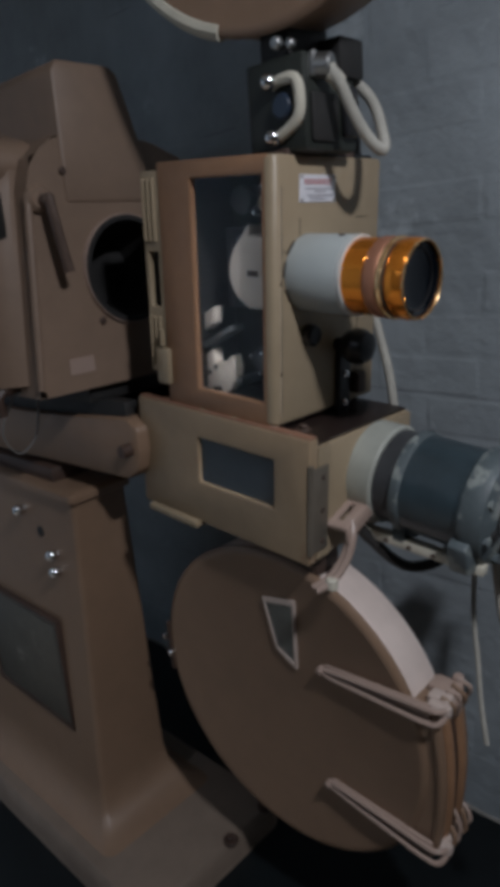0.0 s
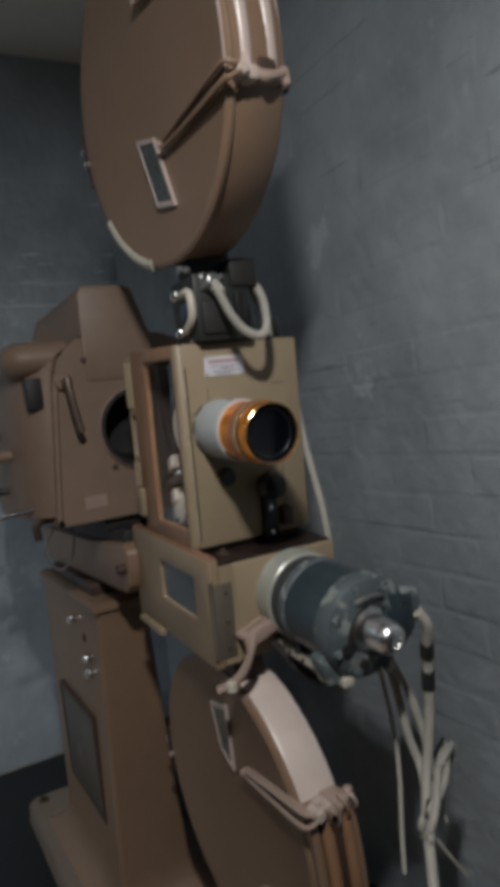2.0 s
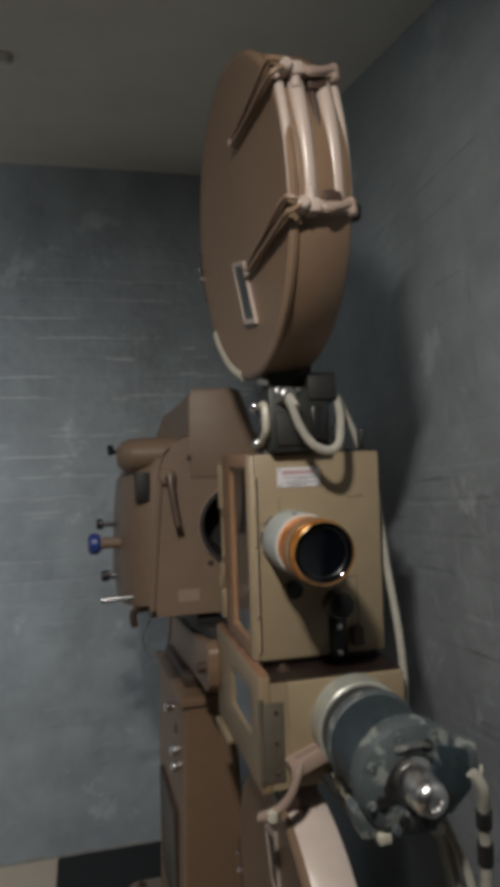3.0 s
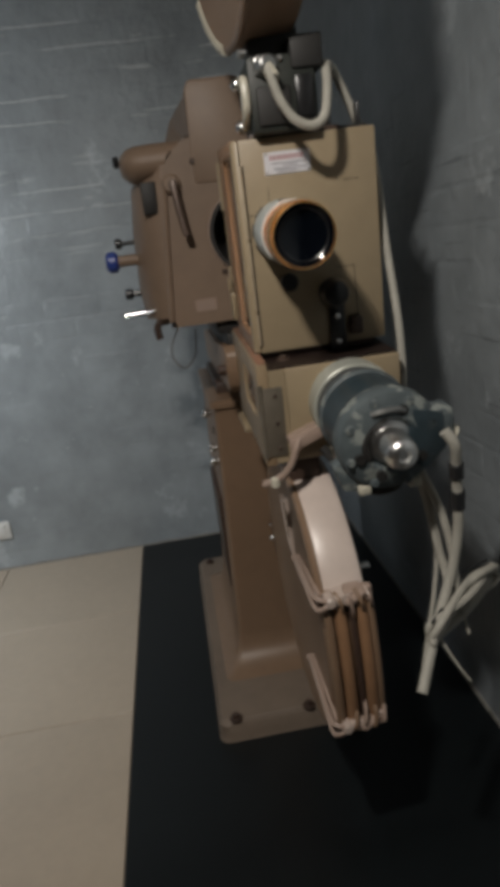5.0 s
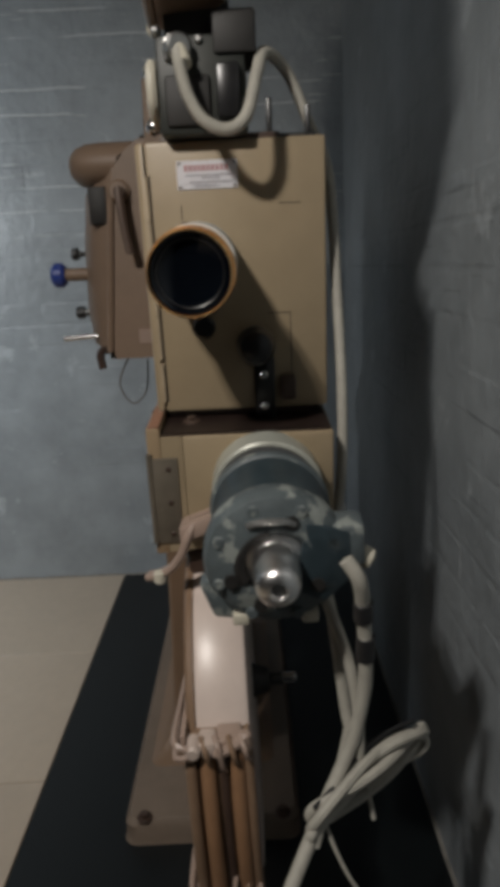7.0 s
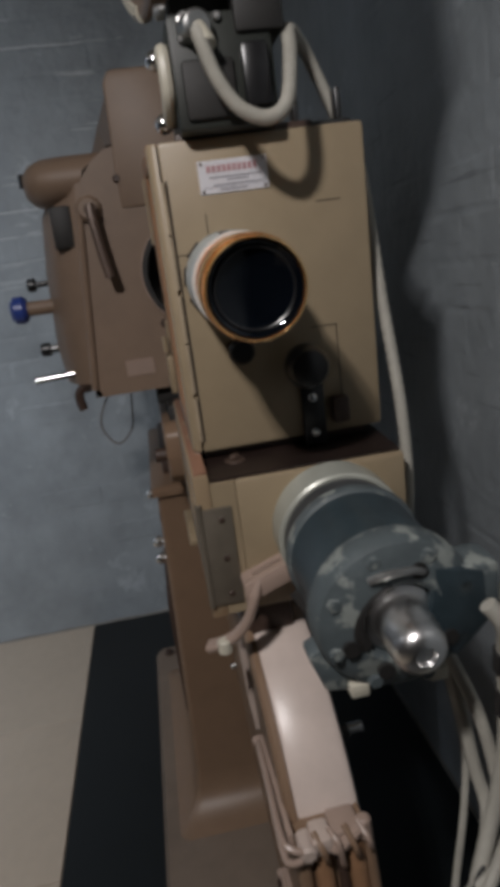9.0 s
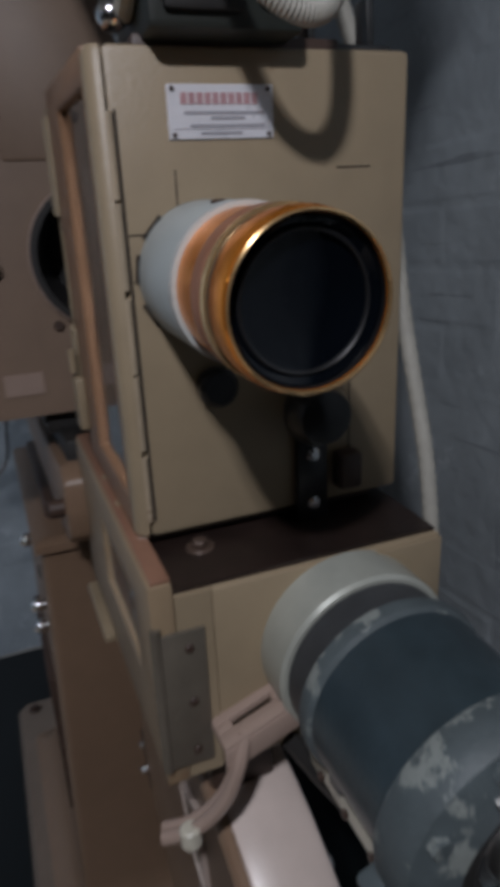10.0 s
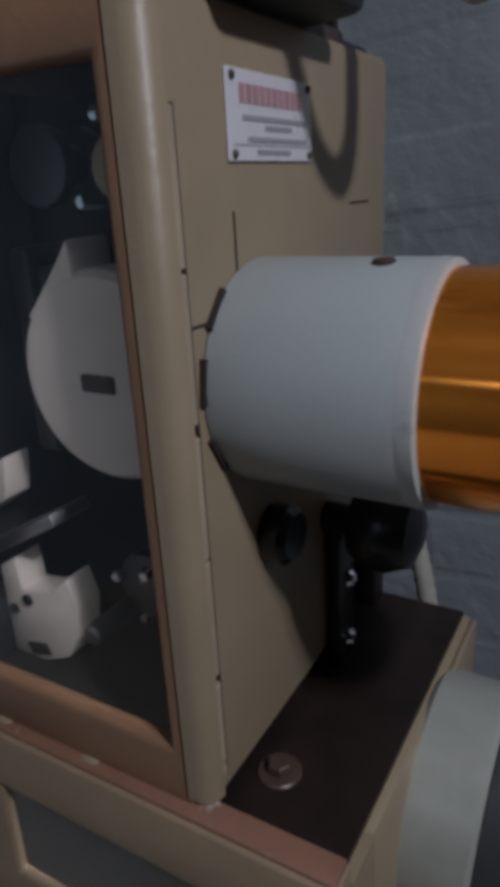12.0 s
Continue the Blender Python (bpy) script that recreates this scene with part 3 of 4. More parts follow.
front = prism([(U1 - 0.012, -0.0825, W0), (U1 - 0.012, V1, W0), (U1 - 0.012, V1, W1), (U1 - 0.012, -0.0825, W1)], (0.012, 0, 0), 0.0055)
part("front_plate", front, BEIGE, head)
# black sheets added inside the casing in place of its inner shade
part("dark_lining", join(box(U0 + 0.008, -0.026, -0.078, 0.02, W1 - 0.014, W1 - 0.0105), box(U0 + 0.008, -0.026, -0.078, 0.02, W0 + 0.0105, W0 + 0.014), box(-0.029, -0.0255, -0.0715, 0.02, W0 + 0.014, W1 - 0.014), box(-0.2, -0.196, -0.078, 0.02, W0 + 0.014, W1 - 0.014)), MATTBLACK, head, "black sheets added to shade the inside of the casing")
# glazed door, rounding the corner to the front
dr = part("side_door", frame_plate(U0, -0.022, W0, W1, -0.173, -0.033, -0.132, 0.181, V0, V0 + 0.014, 0.003), RUST, head, "orange-brown painted door frame")
corner = []
for w in (W0 + 0.001, W0 + 0.005, W1 - 0.006, W1 - 0.001):
    g = 0.003 if w in (W0 + 0.001, W1 - 0.001) else 0.0
    arc = [(-0.026, V0 + g), (-0.020, V0 + g)] + [(-0.020 + (0.011 - g) * math.sin(radians(a)), V0 + 0.011 - (0.011 - g) * math.cos(radians(a))) for a in range(15, 91, 15)] + [(-0.026, V0 + 0.011)]
    corner.append([(u, v, w) for u, v in arc])
part("door_corner", loft(corner), BEIGE, dr, "rounded cream corner")
part("pane", box(-0.18, -0.028, V0 + 0.006, V0 + 0.009, -0.14, 0.188), PANE, dr, "clear glass pane").visible_shadow = False
for k in range(5):
    w = -0.15 + 0.064 * k
    part("hinge_knuckle", rod((U1 + 0.0005, -0.0825, w), (U1 + 0.0005, -0.0825, w + (0.062 if k % 2 else 0.058)), 0.0032, 10, 0.0006), HINGE, dr)
part("hinge_gap", box(U1 - 0.003, U1 + 0.0009, -0.0785, -0.0768, -0.15, 0.165), SEAM, dr)
# ribbed rear cheek with a dark slot
part("rear_cheek", frame_plate(-0.288, U0, -0.12, 0.195, -0.279, -0.255, -0.01, 0.075, V0 + 0.002, V0 + 0.016, 0.003), BEIGE, head)
part("rear_box", box(-0.286, U0, V0 + 0.016, 0.10, -0.118, 0.193, 0.003), MATTBLACK, head)
for w0, w1 in ((0.09, 0.185), (-0.11, -0.025)):
    for k in range(3):
        u = -0.280 + 0.011 * k
        part("rib", rod((u, V0 + 0.001, w0), (u, V0 + 0.001, w1), 0.0035, 8, 0.002), BEIGE, head)
part("door_latch", join(box(-0.262, -0.232, V0 - 0.010, V0 + 0.002, -0.135, -0.075, 0.004), rod((-0.245, V0 - 0.008, -0.07), (-0.245, V0 - 0.008, -0.045), 0.004, 8)), BEIGE, head, "beige latch")
for u in (-0.17, -0.10):
    part("door_foot", box(u, u + 0.014, V0 - 0.004, V0 + 0.006, W0 - 0.012, W0 + 0.002, 0.003), BEIGE, head)
# mechanism behind the pane
part("gate_drum", lathe([(0.0, 0.0), (0.047, 0.0), (0.053, 0.006), (0.053, 0.052), (0.050, 0.056), (0.044, 0.0575), (0.0, 0.0575)], (-0.078, -0.005, 0.05), (0, -1, 0), 40), DRUM, head, "cream round gate housing")
part("drum_slot", box(-0.089, -0.068, -0.0645, -0.060, 0.044, 0.053, 0.0015), BROWN, head)
part("drum_horn", prism([(-0.124, -0.06, 0.078), (-0.104, -0.06, 0.10), (-0.090, -0.06, 0.117), (-0.0885, -0.06, 0.09), (-0.098, -0.06, 0.082)], (0, 0.03, 0), 0.0015), DRUM, head)
part("film_trap", box(-0.165, -0.150, -0.03, 0.02, -0.01, 0.11, 0.003), DARKSTEEL, head, "steel film gate")
part("trap_door", box(-0.150, -0.134, -0.025, 0.02, 0.0, 0.10, 0.004), material("blue_grey_trap_paint", (0.035, 0.05, 0.07), 0.4, 0, 0.2), head, "blue-grey film trap")
bracket = prism([(-0.192, -0.055, -0.085), (-0.176, -0.055, -0.075), (-0.174, -0.055, -0.098), (-0.150, -0.055, -0.094), (-0.134, -0.055, -0.080), (-0.128, -0.055, -0.100), (-0.131, -0.055, -0.122), (-0.142, -0.055, -0.140), (-0.165, -0.055, -0.150), (-0.192, -0.055, -0.150)], (0, 0.022, 0), 0.002)
part("roller_bracket", bracket, DRUM, head, "cream cast bracket")
part("small_bracket", prism([(-0.194, -0.055, -0.02), (-0.168, -0.055, -0.006), (-0.172, -0.055, -0.034), (-0.194, -0.055, -0.048)], (0, 0.02, 0), 0.002), DRUM, head, "cream cast plate")
for u, w, r in ((-0.184, -0.114, 0.004), (-0.170, -0.104, 0.004)):
    part("bracket_hole", rod((u, -0.053, w), (u, -0.0565, w), r, 12), MATTBLACK, head)
part("bracket_slot", prism([(-0.178, -0.0565, -0.138), (-0.160, -0.0565, -0.134), (-0.156, -0.0565, -0.142), (-0.174, -0.0565, -0.147)], (0, 0.004, 0), 0.001), MATTBLACK, head)
part("film_guide", prism([(-0.192, -0.062, -0.066), (-0.130, -0.062, -0.033), (-0.127, -0.062, -0.040), (-0.192, -0.062, -0.075)], (0, 0.03, 0), 0.001), STEEL, head, "bright film guide")
for u, w, r in ((-0.09, -0.085, 0.020), (-0.062, -0.105, 0.016), (-0.06, 0.15, 0.014), (-0.13, 0.15, 0.020)):
    part("sprocket", lathe([(0, 0), (r * 0.6, 0), (r * 0.6, 0.012), (r, 0.014), (r, 0.022), (r * 0.55, 0.024), (r * 0.55, 0.04), (r, 0.042), (r, 0.05), (0, 0.054)], (u, 0.018, w), (0, -1, 0), 24), DARKSTEEL, head, "oily steel film sprocket")
for u, w in ((-0.108, -0.081), (-0.086, -0.075), (-0.09, -0.106), (-0.107, -0.005), (-0.097, 0.132), (-0.082, 0.17)):
    part("mechanism_screw", lathe([(0, 0.05), (0.003, 0.0495), (0.0045, 0.047), (0.0045, 0.0)], (u, 0.01, w), (0, -1, 0), 12), CHROME, head, "tiny bright screw")
part("guide_roller", rod((-0.125, 0.0, -0.122), (-0.125, -0.05, -0.122), 0.007, 14, 0.002), STEEL, head, "steel guide roller")
part("door_catch", rod((-0.040, -0.066, 0.145), (-0.040, -0.080, 0.145), 0.013, 16, 0.003), BEIGE, head, "beige door catch")
# scribed panel lines
for v0, v1, w0, w1 in ((0.075, 0.108, -0.0255, -0.0245), (0.107, 0.108, -0.135, -0.0245), (-0.076, -0.05, 0.081, 0.082), (0.095, 0.125, 0.1225, 0.1235), (-0.038, -0.037, 0.09, 0.125)):
    part("panel_line", box(U1 - 0.002, U1 + 0.0006, v0, v1, w0, w1), SEAM, head)
plate = part("nameplate", box(U1, U1 + 0.0015, -0.040, 0.041, 0.145, 0.181, 0.0005, 1), PLATE, head, "white printed metal nameplate")
for k in range(10):
    part("title_bar", box(U1 + 0.0015, U1 + 0.002, -0.030 + 0.006 * k, -0.0255 + 0.006 * k, 0.168, 0.1755), REDINK, plate, "faded red bar")
for v0, v1, w in ((-0.028, 0.034, 0.1625), (-0.008, 0.018, 0.159), (-0.024, 0.034, 0.154), (-0.016, 0.016, 0.149)):
    part("text_bar", box(U1 + 0.0015, U1 + 0.002, v0, v1, w - 0.0010, w + 0.0010), GREYINK, plate)
part("rule_line", box(U1 + 0.0015, U1 + 0.0019, -0.036, 0.037, 0.1515, 0.1519), GREYINK, plate)
for v in (-0.036, 0.037):
    for w in (0.148, 0.178):
        part("rivet", rod((U1 + 0.001, v, w), (U1 + 0.003, v, w), 0.0018, 10, 0.0006), BROWN, plate)
# focus knob, framing lever
part("focus_knob", lathe([(0, 0), (0.0155, 0), (0.0165, 0.003), (0.0165, 0.012), (0.013, 0.016), (0, 0.016)], (U1 - 0.001, -0.017, -0.04), (1, 0, 0), 28), BLACK, head, "black bakelite knob")
lever = part("framing_knob", lathe([(0, 0), (0.010, 0), (0.010, 0.018), (0.022, 0.022), (0.0275, 0.034), (0.0275, 0.045), (0.022, 0.058), (0.010, 0.063), (0, 0.064)], (U1 - 0.001, 0.056, -0.064), (1, 0, 0), 32), BLACK, head, "round black bakelite knob")
part("lever_strip", box(U1, U1 + 0.010, 0.052, 0.082, -0.178, -0.07, 0.003), BLACK, lever)
for w in (-0.113, -0.160):
    part("lever_screw", lathe([(0, 0), (0.006, 0), (0.0065, 0.003), (0.004, 0.006), (0, 0.0065)], (U1 + 0.009, 0.066, w), (1, 0, 0), 16), CHROME, lever, "bright screw")
part("pivot_block", box(U1, U1 + 0.02, 0.09, 0.112, -0.15, -0.115, 0.004), BROWN, head)

# ---- projection lens ----
LA = (0, -0.018, 0.05)
lens = thing("projection_lens", (U1 + 0.001, -0.018, 0.05), "long projection lens with grey barrel and amber metal front", "lens", T)
part("barrel", lathe([(0, U1 + 0.001), (0.054, U1 + 0.001), (0.054, 0.076), (0.052, 0.079), (0.045, 0.079), (0.0, 0.079)], LA, (1, 0, 0), 64), GREYENAMEL, lens, "pale grey enamelled barrel")
part("barrel_lip", lathe([(0.048, 0.0715), (0.0538, 0.0715), (0.0543, 0.074), (0.0538, 0.0795), (0.048, 0.081)], LA, (1, 0, 0), 64, True), PALELIP, lens, "worn pale lip")
gold = part("front_mount", lathe([(0.046, 0.079), (0.0505, 0.079), (0.0505, 0.112), (0.0490, 0.114), (0.0490, 0.116), (0.0510, 0.118), (0.0515, 0.120), (0.0515, 0.131), (0.0500, 0.133), (0.0485, 0.136), (0.0485, 0.144),
                                  (0.0505, 0.146), (0.0518, 0.149), (0.0522, 0.160), (0.0512, 0.167), (0.0500, 0.171), (0.0488, 0.172), (0.0478, 0.169), (0.0472, 0.160), (0.0460, 0.12), (0.046, 0.079)], LA, (1, 0, 0), 72), GOLD, lens, "amber anodised metal mount")
part("worn_band", lathe([(0.0500, 0.1125), (0.0520, 0.1150), (0.0525, 0.119), (0.0527, 0.131), (0.0515, 0.1335), (0.0500, 0.135)], LA, (1, 0, 0), 64), WORNCOPPER, lens, "worn matt copper band")
part("bright_ring", lathe([(0.0500, 0.1340), (0.0524, 0.1345), (0.0532, 0.1360), (0.0532, 0.1390), (0.0526, 0.1410), (0.0500, 0.1418)], LA, (1, 0, 0), 64), POLISHED, lens, "thin bright amber ring")
part("groove_line", lathe([(0.0490, 0.1416), (0.0508, 0.1420), (0.0510, 0.1450), (0.0490, 0.1453)], LA, (1, 0, 0), 64), BROWN, lens, "dark brown groove ring")
part("front_rim", lathe([(0.0498, 0.1700), (0.0503, 0.1722), (0.0490, 0.1732), (0.0480, 0.1715), (0.0482, 0.1690)], LA, (1, 0, 0), 64), POLISHED, lens, "bright polished front rim")
part("dark_tube", lathe([(0.0479, 0.1685), (0.0474, 0.1690), (0.0466, 0.160), (0.0455, 0.14), (0.0, 0.13)], LA, (1, 0, 0), 64), BLACK, lens, "black inner tube")
# added glossy ring, shaped to give the arcs of the lens's inner reflections
part("retaining_ring", lathe([(0.0385, 0.1600), (0.0400, 0.1612), (0.0412, 0.1628), (0.0400, 0.1640), (0.0385, 0.1630)], LA, (1, 0, 0), 64, True), BLACK, lens, "black glossy ring added to catch reflection arcs")
part("front_element", lathe([(0.0468, 0.165), (0.0458, 0.1652), (0.042, 0.1622), (0.034, 0.1585), (0.022, 0.1552), (0.010, 0.1538), (0.0, 0.1535)], LA, (1, 0, 0), 64), LENSGLASS, lens, "dark coated glass element")
part("set_screw", rod((0.053, -0.028, 0.100), (0.053, -0.0283, 0.1045), 0.005, 12, 0.0008), BROWN, lens, "small dark screw")
for a in (138, 172, 211):
    y, z = LA[1] + 0.0545 * math.cos(radians(a)), LA[2] + 0.0545 * math.sin(radians(a))
    c = box(U1 - 0.001, U1 + 0.0025, -0.010, 0.010, -0.0014, 0.0014)
    c.transform(Matrix.Translation((0, y, z)) @ Matrix.Rotation(radians(a + 90), 4, "X"))
    part("mount_gap", c, SEAM, lens)

# ---- soundhead ----
sound = thing("soundhead", (-0.13, 0.03, -0.36), "cream-beige soundhead box with a small glazed door", "soundhead", T)
S0, S1, SV0, SV1, SW0, SW1 = -0.318, 0.062, -0.105, 0.160, -0.36, -0.182
part("casing", box(S0, S1, SV0 + 0.05, SV1, SW0, SW1, 0.004), BEIGE, sound)
part("door_post", box(S0, -0.18, SV0 + 0.02, SV0 + 0.05, SW0, SW1), BEIGE, sound)
part("door_post", box(0.0, S1, SV0 + 0.02, SV0 + 0.05, SW0, SW1), BEIGE, sound)
part("door_sill", box(-0.18, 0.0, SV0 + 0.02, SV0 + 0.05, SW0, -0.30), BEIGE, sound)
part("door_lintel", box(-0.18, 0.0, SV0 + 0.02, SV0 + 0.05, -0.20, SW1), BEIGE, sound)
part("top_plate", box(-0.24, S1 - 0.006, SV0 + 0.02, SV1 - 0.004, SW1, SW1 + 0.004), SHADEBROWN, sound, "dark brown top plate with the lens shadow in its colour")
part("head_seat", box(-0.24, -0.03, -0.08, 0.14, SW1 + 0.003, W0 + 0.001), BROWN, sound)
part("top_bolt", join(rod((0.001, -0.044, SW1 + 0.003), (0.001, -0.044, SW1 + 0.006), 0.013, 20, 0.001), rod((0.001, -0.044, SW1 + 0.006), (0.001, -0.044, SW1 + 0.012), 0.007, 6, 0.001)), DARKCHROME, sound, "steel bolt with washer")
sd = part("glazed_door", frame_plate(S0, S1, SW0 - 0.004, -0.168, -0.170, -0.006, -0.29, -0.212, SV0, SV0 + 0.02, 0.003), DOORPAINT, sound, "cream door with rust-brown worn edges")
part("door_edge", box(S0 + 0.003, S1 - 0.002, SV0 + 0.003, SV0 + 0.019, -0.1685, -0.1650, 0.001), CHIPPED, sd, "chipped brown top edge")
part("pane", box(-0.174, -0.002, SV0 + 0.004, SV0 + 0.007, -0.293, -0.209), PANE, sd, "dark glass pane").visible_shadow = False
# solid dark block close behind the pane stands in for the interior's shade
part("dark_interior", box(-0.178, 0.001, SV0 + 0.009, SV0 + 0.049, -0.2895, -0.2125), material("dark_blue_backing", (0.010, 0.014, 0.019), 0.4, 0, 0.4, 30, 12), sound, "dark block standing in for the shaded interior")
part("hinge_plate", join(box(S1 - 0.001, S1 + 0.003, SV0 + 0.002, SV0 + 0.042, -0.345, -0.212, 0.001), rod((S1 + 0.001, SV0 + 0.002, -0.345), (S1 + 0.001, SV0 + 0.002, -0.205), 0.0045, 10)), HINGEPLATE, sound, "grey metal hinge")
for w in (-0.228, -0.28, -0.33):
    part("hinge_screw", rod((S1 + 0.002, SV0 + 0.028, w), (S1 + 0.005, SV0 + 0.028, w), 0.004, 10, 0.001), BROWN, sound)
part("lower_lip", box(-0.295, -0.17, SV0 - 0.012, SV0 + 0.01, -0.372, -0.360, 0.003), BEIGE, sound)
part("side_cover", prism([(S1, 0.092, SW1 - 0.002), (S1, 0.105, -0.20), (S1, 0.117, -0.225), (S1, 0.124, -0.26), (S1, 0.158, -0.26), (S1, 0.158, SW1 - 0.002)], (0.004, 0, 0), 0.001), BEIGE, sound)

# ---- magazines ----


def magazine(name, m, r, depth, label, upper):
    """A round film magazine with a hinged cover, a window, two clasp bars and a ribbed mouth towards the front. The cover lies in the plane y = 0 of m."""
    v0, v1 = 0.0, depth
    t = thing(name, (0, depth / 2, -r), label, "film magazine", m)
    p, way = (0, 0, 0), (0, 1, 0)
    # lower drum is coloured paler for lamplight on its rim; upper stays tan
    part("drum", lathe([(0, v1), (r - 0.016, v1), (r - 0.008, v1 - 0.003), (r - 0.004, v1 - 0.010), (r - 0.004, v0 + 0.018), (r - 0.006, v0 + 0.013), (0, v0 + 0.012)], p, way, 96), TAN if upper else LITDRUM, t, "tan drum" if upper else "pale pinkish drum with lamplight in its colour")
    cover = part("cover", lathe([(0, v0 + 0.013), (r - 0.006, v0 + 0.013), (r - 0.001, v0 + 0.011), (r, v0 + 0.004), (r - 0.004, v0), (r - 0.012, v0 - 0.0015), (r - 0.018, v0 + 0.001), (0, v0 + 0.001)], p, way, 96), TAN, t, "tan round cover with rolled rim")
    if upper:
        quad = [(-0.045, -0.055), (0.022, -0.075), (0.055, -0.20), (-0.01, -0.185)]
    else:
        quad = [(-0.012, 0.205), (0.058, 0.218), (0.052, 0.088), (0.010, 0.113)]
    ctr = (sum(q[0] for q in quad) / 4, sum(q[1] for q in quad) / 4)
    rim = bmesh.new()
    rows = []
    for k, y in ((1.0, v0 + 0.003), (1.0, v0 - 0.005), (0.86, v0 - 0.005), (0.83, v0 + 0.003)):
        rows.append([rim.verts.new((ctr[0] + (q[0] - ctr[0]) * k, y, ctr[1] + (q[1] - ctr[1]) * k)) for q in quad])
    for a, b in zip(rows, rows[1:]):
        for i in range(4):
            rim.faces.new((a[i], a[(i + 1) % 4], b[(i + 1) % 4], b[i]))
    part("window_rim", rim, PALE, cover, "bright metal window rim")
    part("window_pane", prism([(ctr[0] + (q[0] - ctr[0]) * 0.88, v0 - 0.001, ctr[1] + (q[1] - ctr[1]) * 0.88) for q in quad], (0, -0.002, 0)), DUSTGLASS, cover, "dusty dark glass")
    # clasp bars: a flat bar with a raised spine that hooks round the mouth
    MX = 0.300 if not upper else r - 0.020
    bars = ((0.112, 0.118), (-0.115, -0.135)) if not upper else ((0.132, 0.128), (-0.10, -0.085))
    for z0, z1 in bars:
        x0, x1 = (0.108 if not upper else 0.055), MX + (0.022 if upper else 0.014)
        spine = join(*[tube([(x0, v0 - 0.008, z0), (x0 + 0.02, v0 - 0.009, z0 + e * 0.6), ((x0 + x1) / 2, v0 - 0.011, (z0 + z1) / 2 + e), (x1 - 0.02, v0 - 0.013, z1 + e * 1.25), (x1, v0 - 0.006, z1 + e), (x1 + 0.004, v0 + 0.018, z1)], 0.0042, 8, 8) for e in (0.009, -0.010)])
        flat = prism([(x0 + 0.004, v0 - 0.006, z0 - 0.014), (x1 - 0.016, v0 - 0.006, z1 - 0.016), (x1 - 0.016, v0 - 0.006, z1 + 0.012), (x0 + 0.004, v0 - 0.006, z0 + 0.010)], (0, 0.007, 0), 0.002)
        bar = part("clasp_bar", join(spine, flat), TAN if upper else PINK, t, "flat clasp bar with a raised spine")
        part("bar_end", rod((x0, v0 - 0.016, z0), (x0, v0 + 0.001, z0), 0.007, 12, 0.003), PINK, bar, "worn pale end")
        sgn = 1 if z1 > 0 else -1
        part("clasp_nut", join(rod((x1 - 0.026, v0 + 0.012, z1), (x1 + 0.008, v0 + 0.012, z1), 0.010, 14, 0.003), box(x1 - 0.034, x1 + 0.001, v0 + 0.018, v0 + 0.042, z1 - 0.012, z1 + 0.010, 0.005),
                               rod((x1 - 0.012, v0 + 0.030, z1), (x1 - 0.012, v0 + 0.030, z1 - sgn * 0.03), 0.008, 10, 0.003)), PALE, bar, "worn pale clasp nut")
        part("mouth_bracket", join(box(x1 - 0.045, x1 - 0.006, v0 + 0.042, v1 - 0.012, z1 - 0.010, z1 + 0.008, 0.004), tube([(x1 - 0.01, v0 + 0.045, z1 + 0.004), (x1 - 0.002, (v0 + v1) / 2, z1 - 0.008), (x1 - 0.01, v1 - 0.012, z1 + 0.004)], 0.007, 8, 6),
                                   rod((x1 - 0.014, v1 - 0.008, z1 - 0.014), (x1 - 0.014, v1 - 0.008, z1 + 0.014), 0.009, 10, 0.003)), PINK, t, "pale bracket")
        part("dark_catch", box(x1 - 0.036, x1 - 0.010, v0 + 0.05, v1 - 0.02, z1 - sgn * 0.028, z1 - sgn * 0.008, 0.005), BROWN, t, "dark brown catch")
        for j, (dv, dz, ln) in () if upper else enumerate(((0.32, 0.0, 0.030), (0.52, 0.004, 0.042), (0.72, -0.004, 0.034), (0.90, 0.002, 0.024))):
            y = v0 + depth * dv
            part("bracket_finger", tube([(x1 - 0.012, y - 0.006, z1 + sgn * 0.012), (x1 + 0.004, y, z1 + dz), (x1 + 0.001, y + 0.003, z1 - sgn * ln * 0.6), (x1 - 0.010, y + 0.006, z1 - sgn * ln)], 0.0036, 8, 6), PINK if j % 2 else TAN, t, "worn bent bracket finger")
    za, zb = bars[1][1] + 0.004, bars[0][1] - 0.004
    bow = 0.012

    def mouth_line(v, out):
        return [(MX + out + bow * (1 - (2 * k / 12 - 1) ** 2), v, za + (zb - za) * k / 12) for k in range(13)]
    for j, (v, out, rad) in enumerate(((v0 + 0.006, -0.002, 0.008), (v0 + depth * 0.32, -0.003, depth * 0.125), (v1 - depth * 0.24, -0.005, depth * 0.125), (v1 - 0.005, -0.006, 0.007))):
        part("mouth_rib", tube(mouth_line(v, out), rad, 12, 1, 0, False), PALE if upper else (TAN if j in (0, 3) else RUST), t, "pale rolled rib" if upper else "brown rolled rib")
    web = bmesh.new()
    la, lb = mouth_line(v0 + 0.004, -0.006), mouth_line(v1 - 0.004, -0.008)
    back = 0.08
    rows = [[web.verts.new(q) for q in line] for line in (la, lb, [(x - back, y, z) for x, y, z in lb], [(x - back, y, z) for x, y, z in la])]
    for a, b in zip(rows, rows[1:] + rows[:1]):
        for k in range(12):
            web.faces.new((a[k], a[k + 1], b[k + 1], b[k]))
    web.faces.new([row[0] for row in rows])
    web.faces.new([row[-1] for row in reversed(rows)])
    part("mouth_body", web, TAN, t, "tan film mouth")
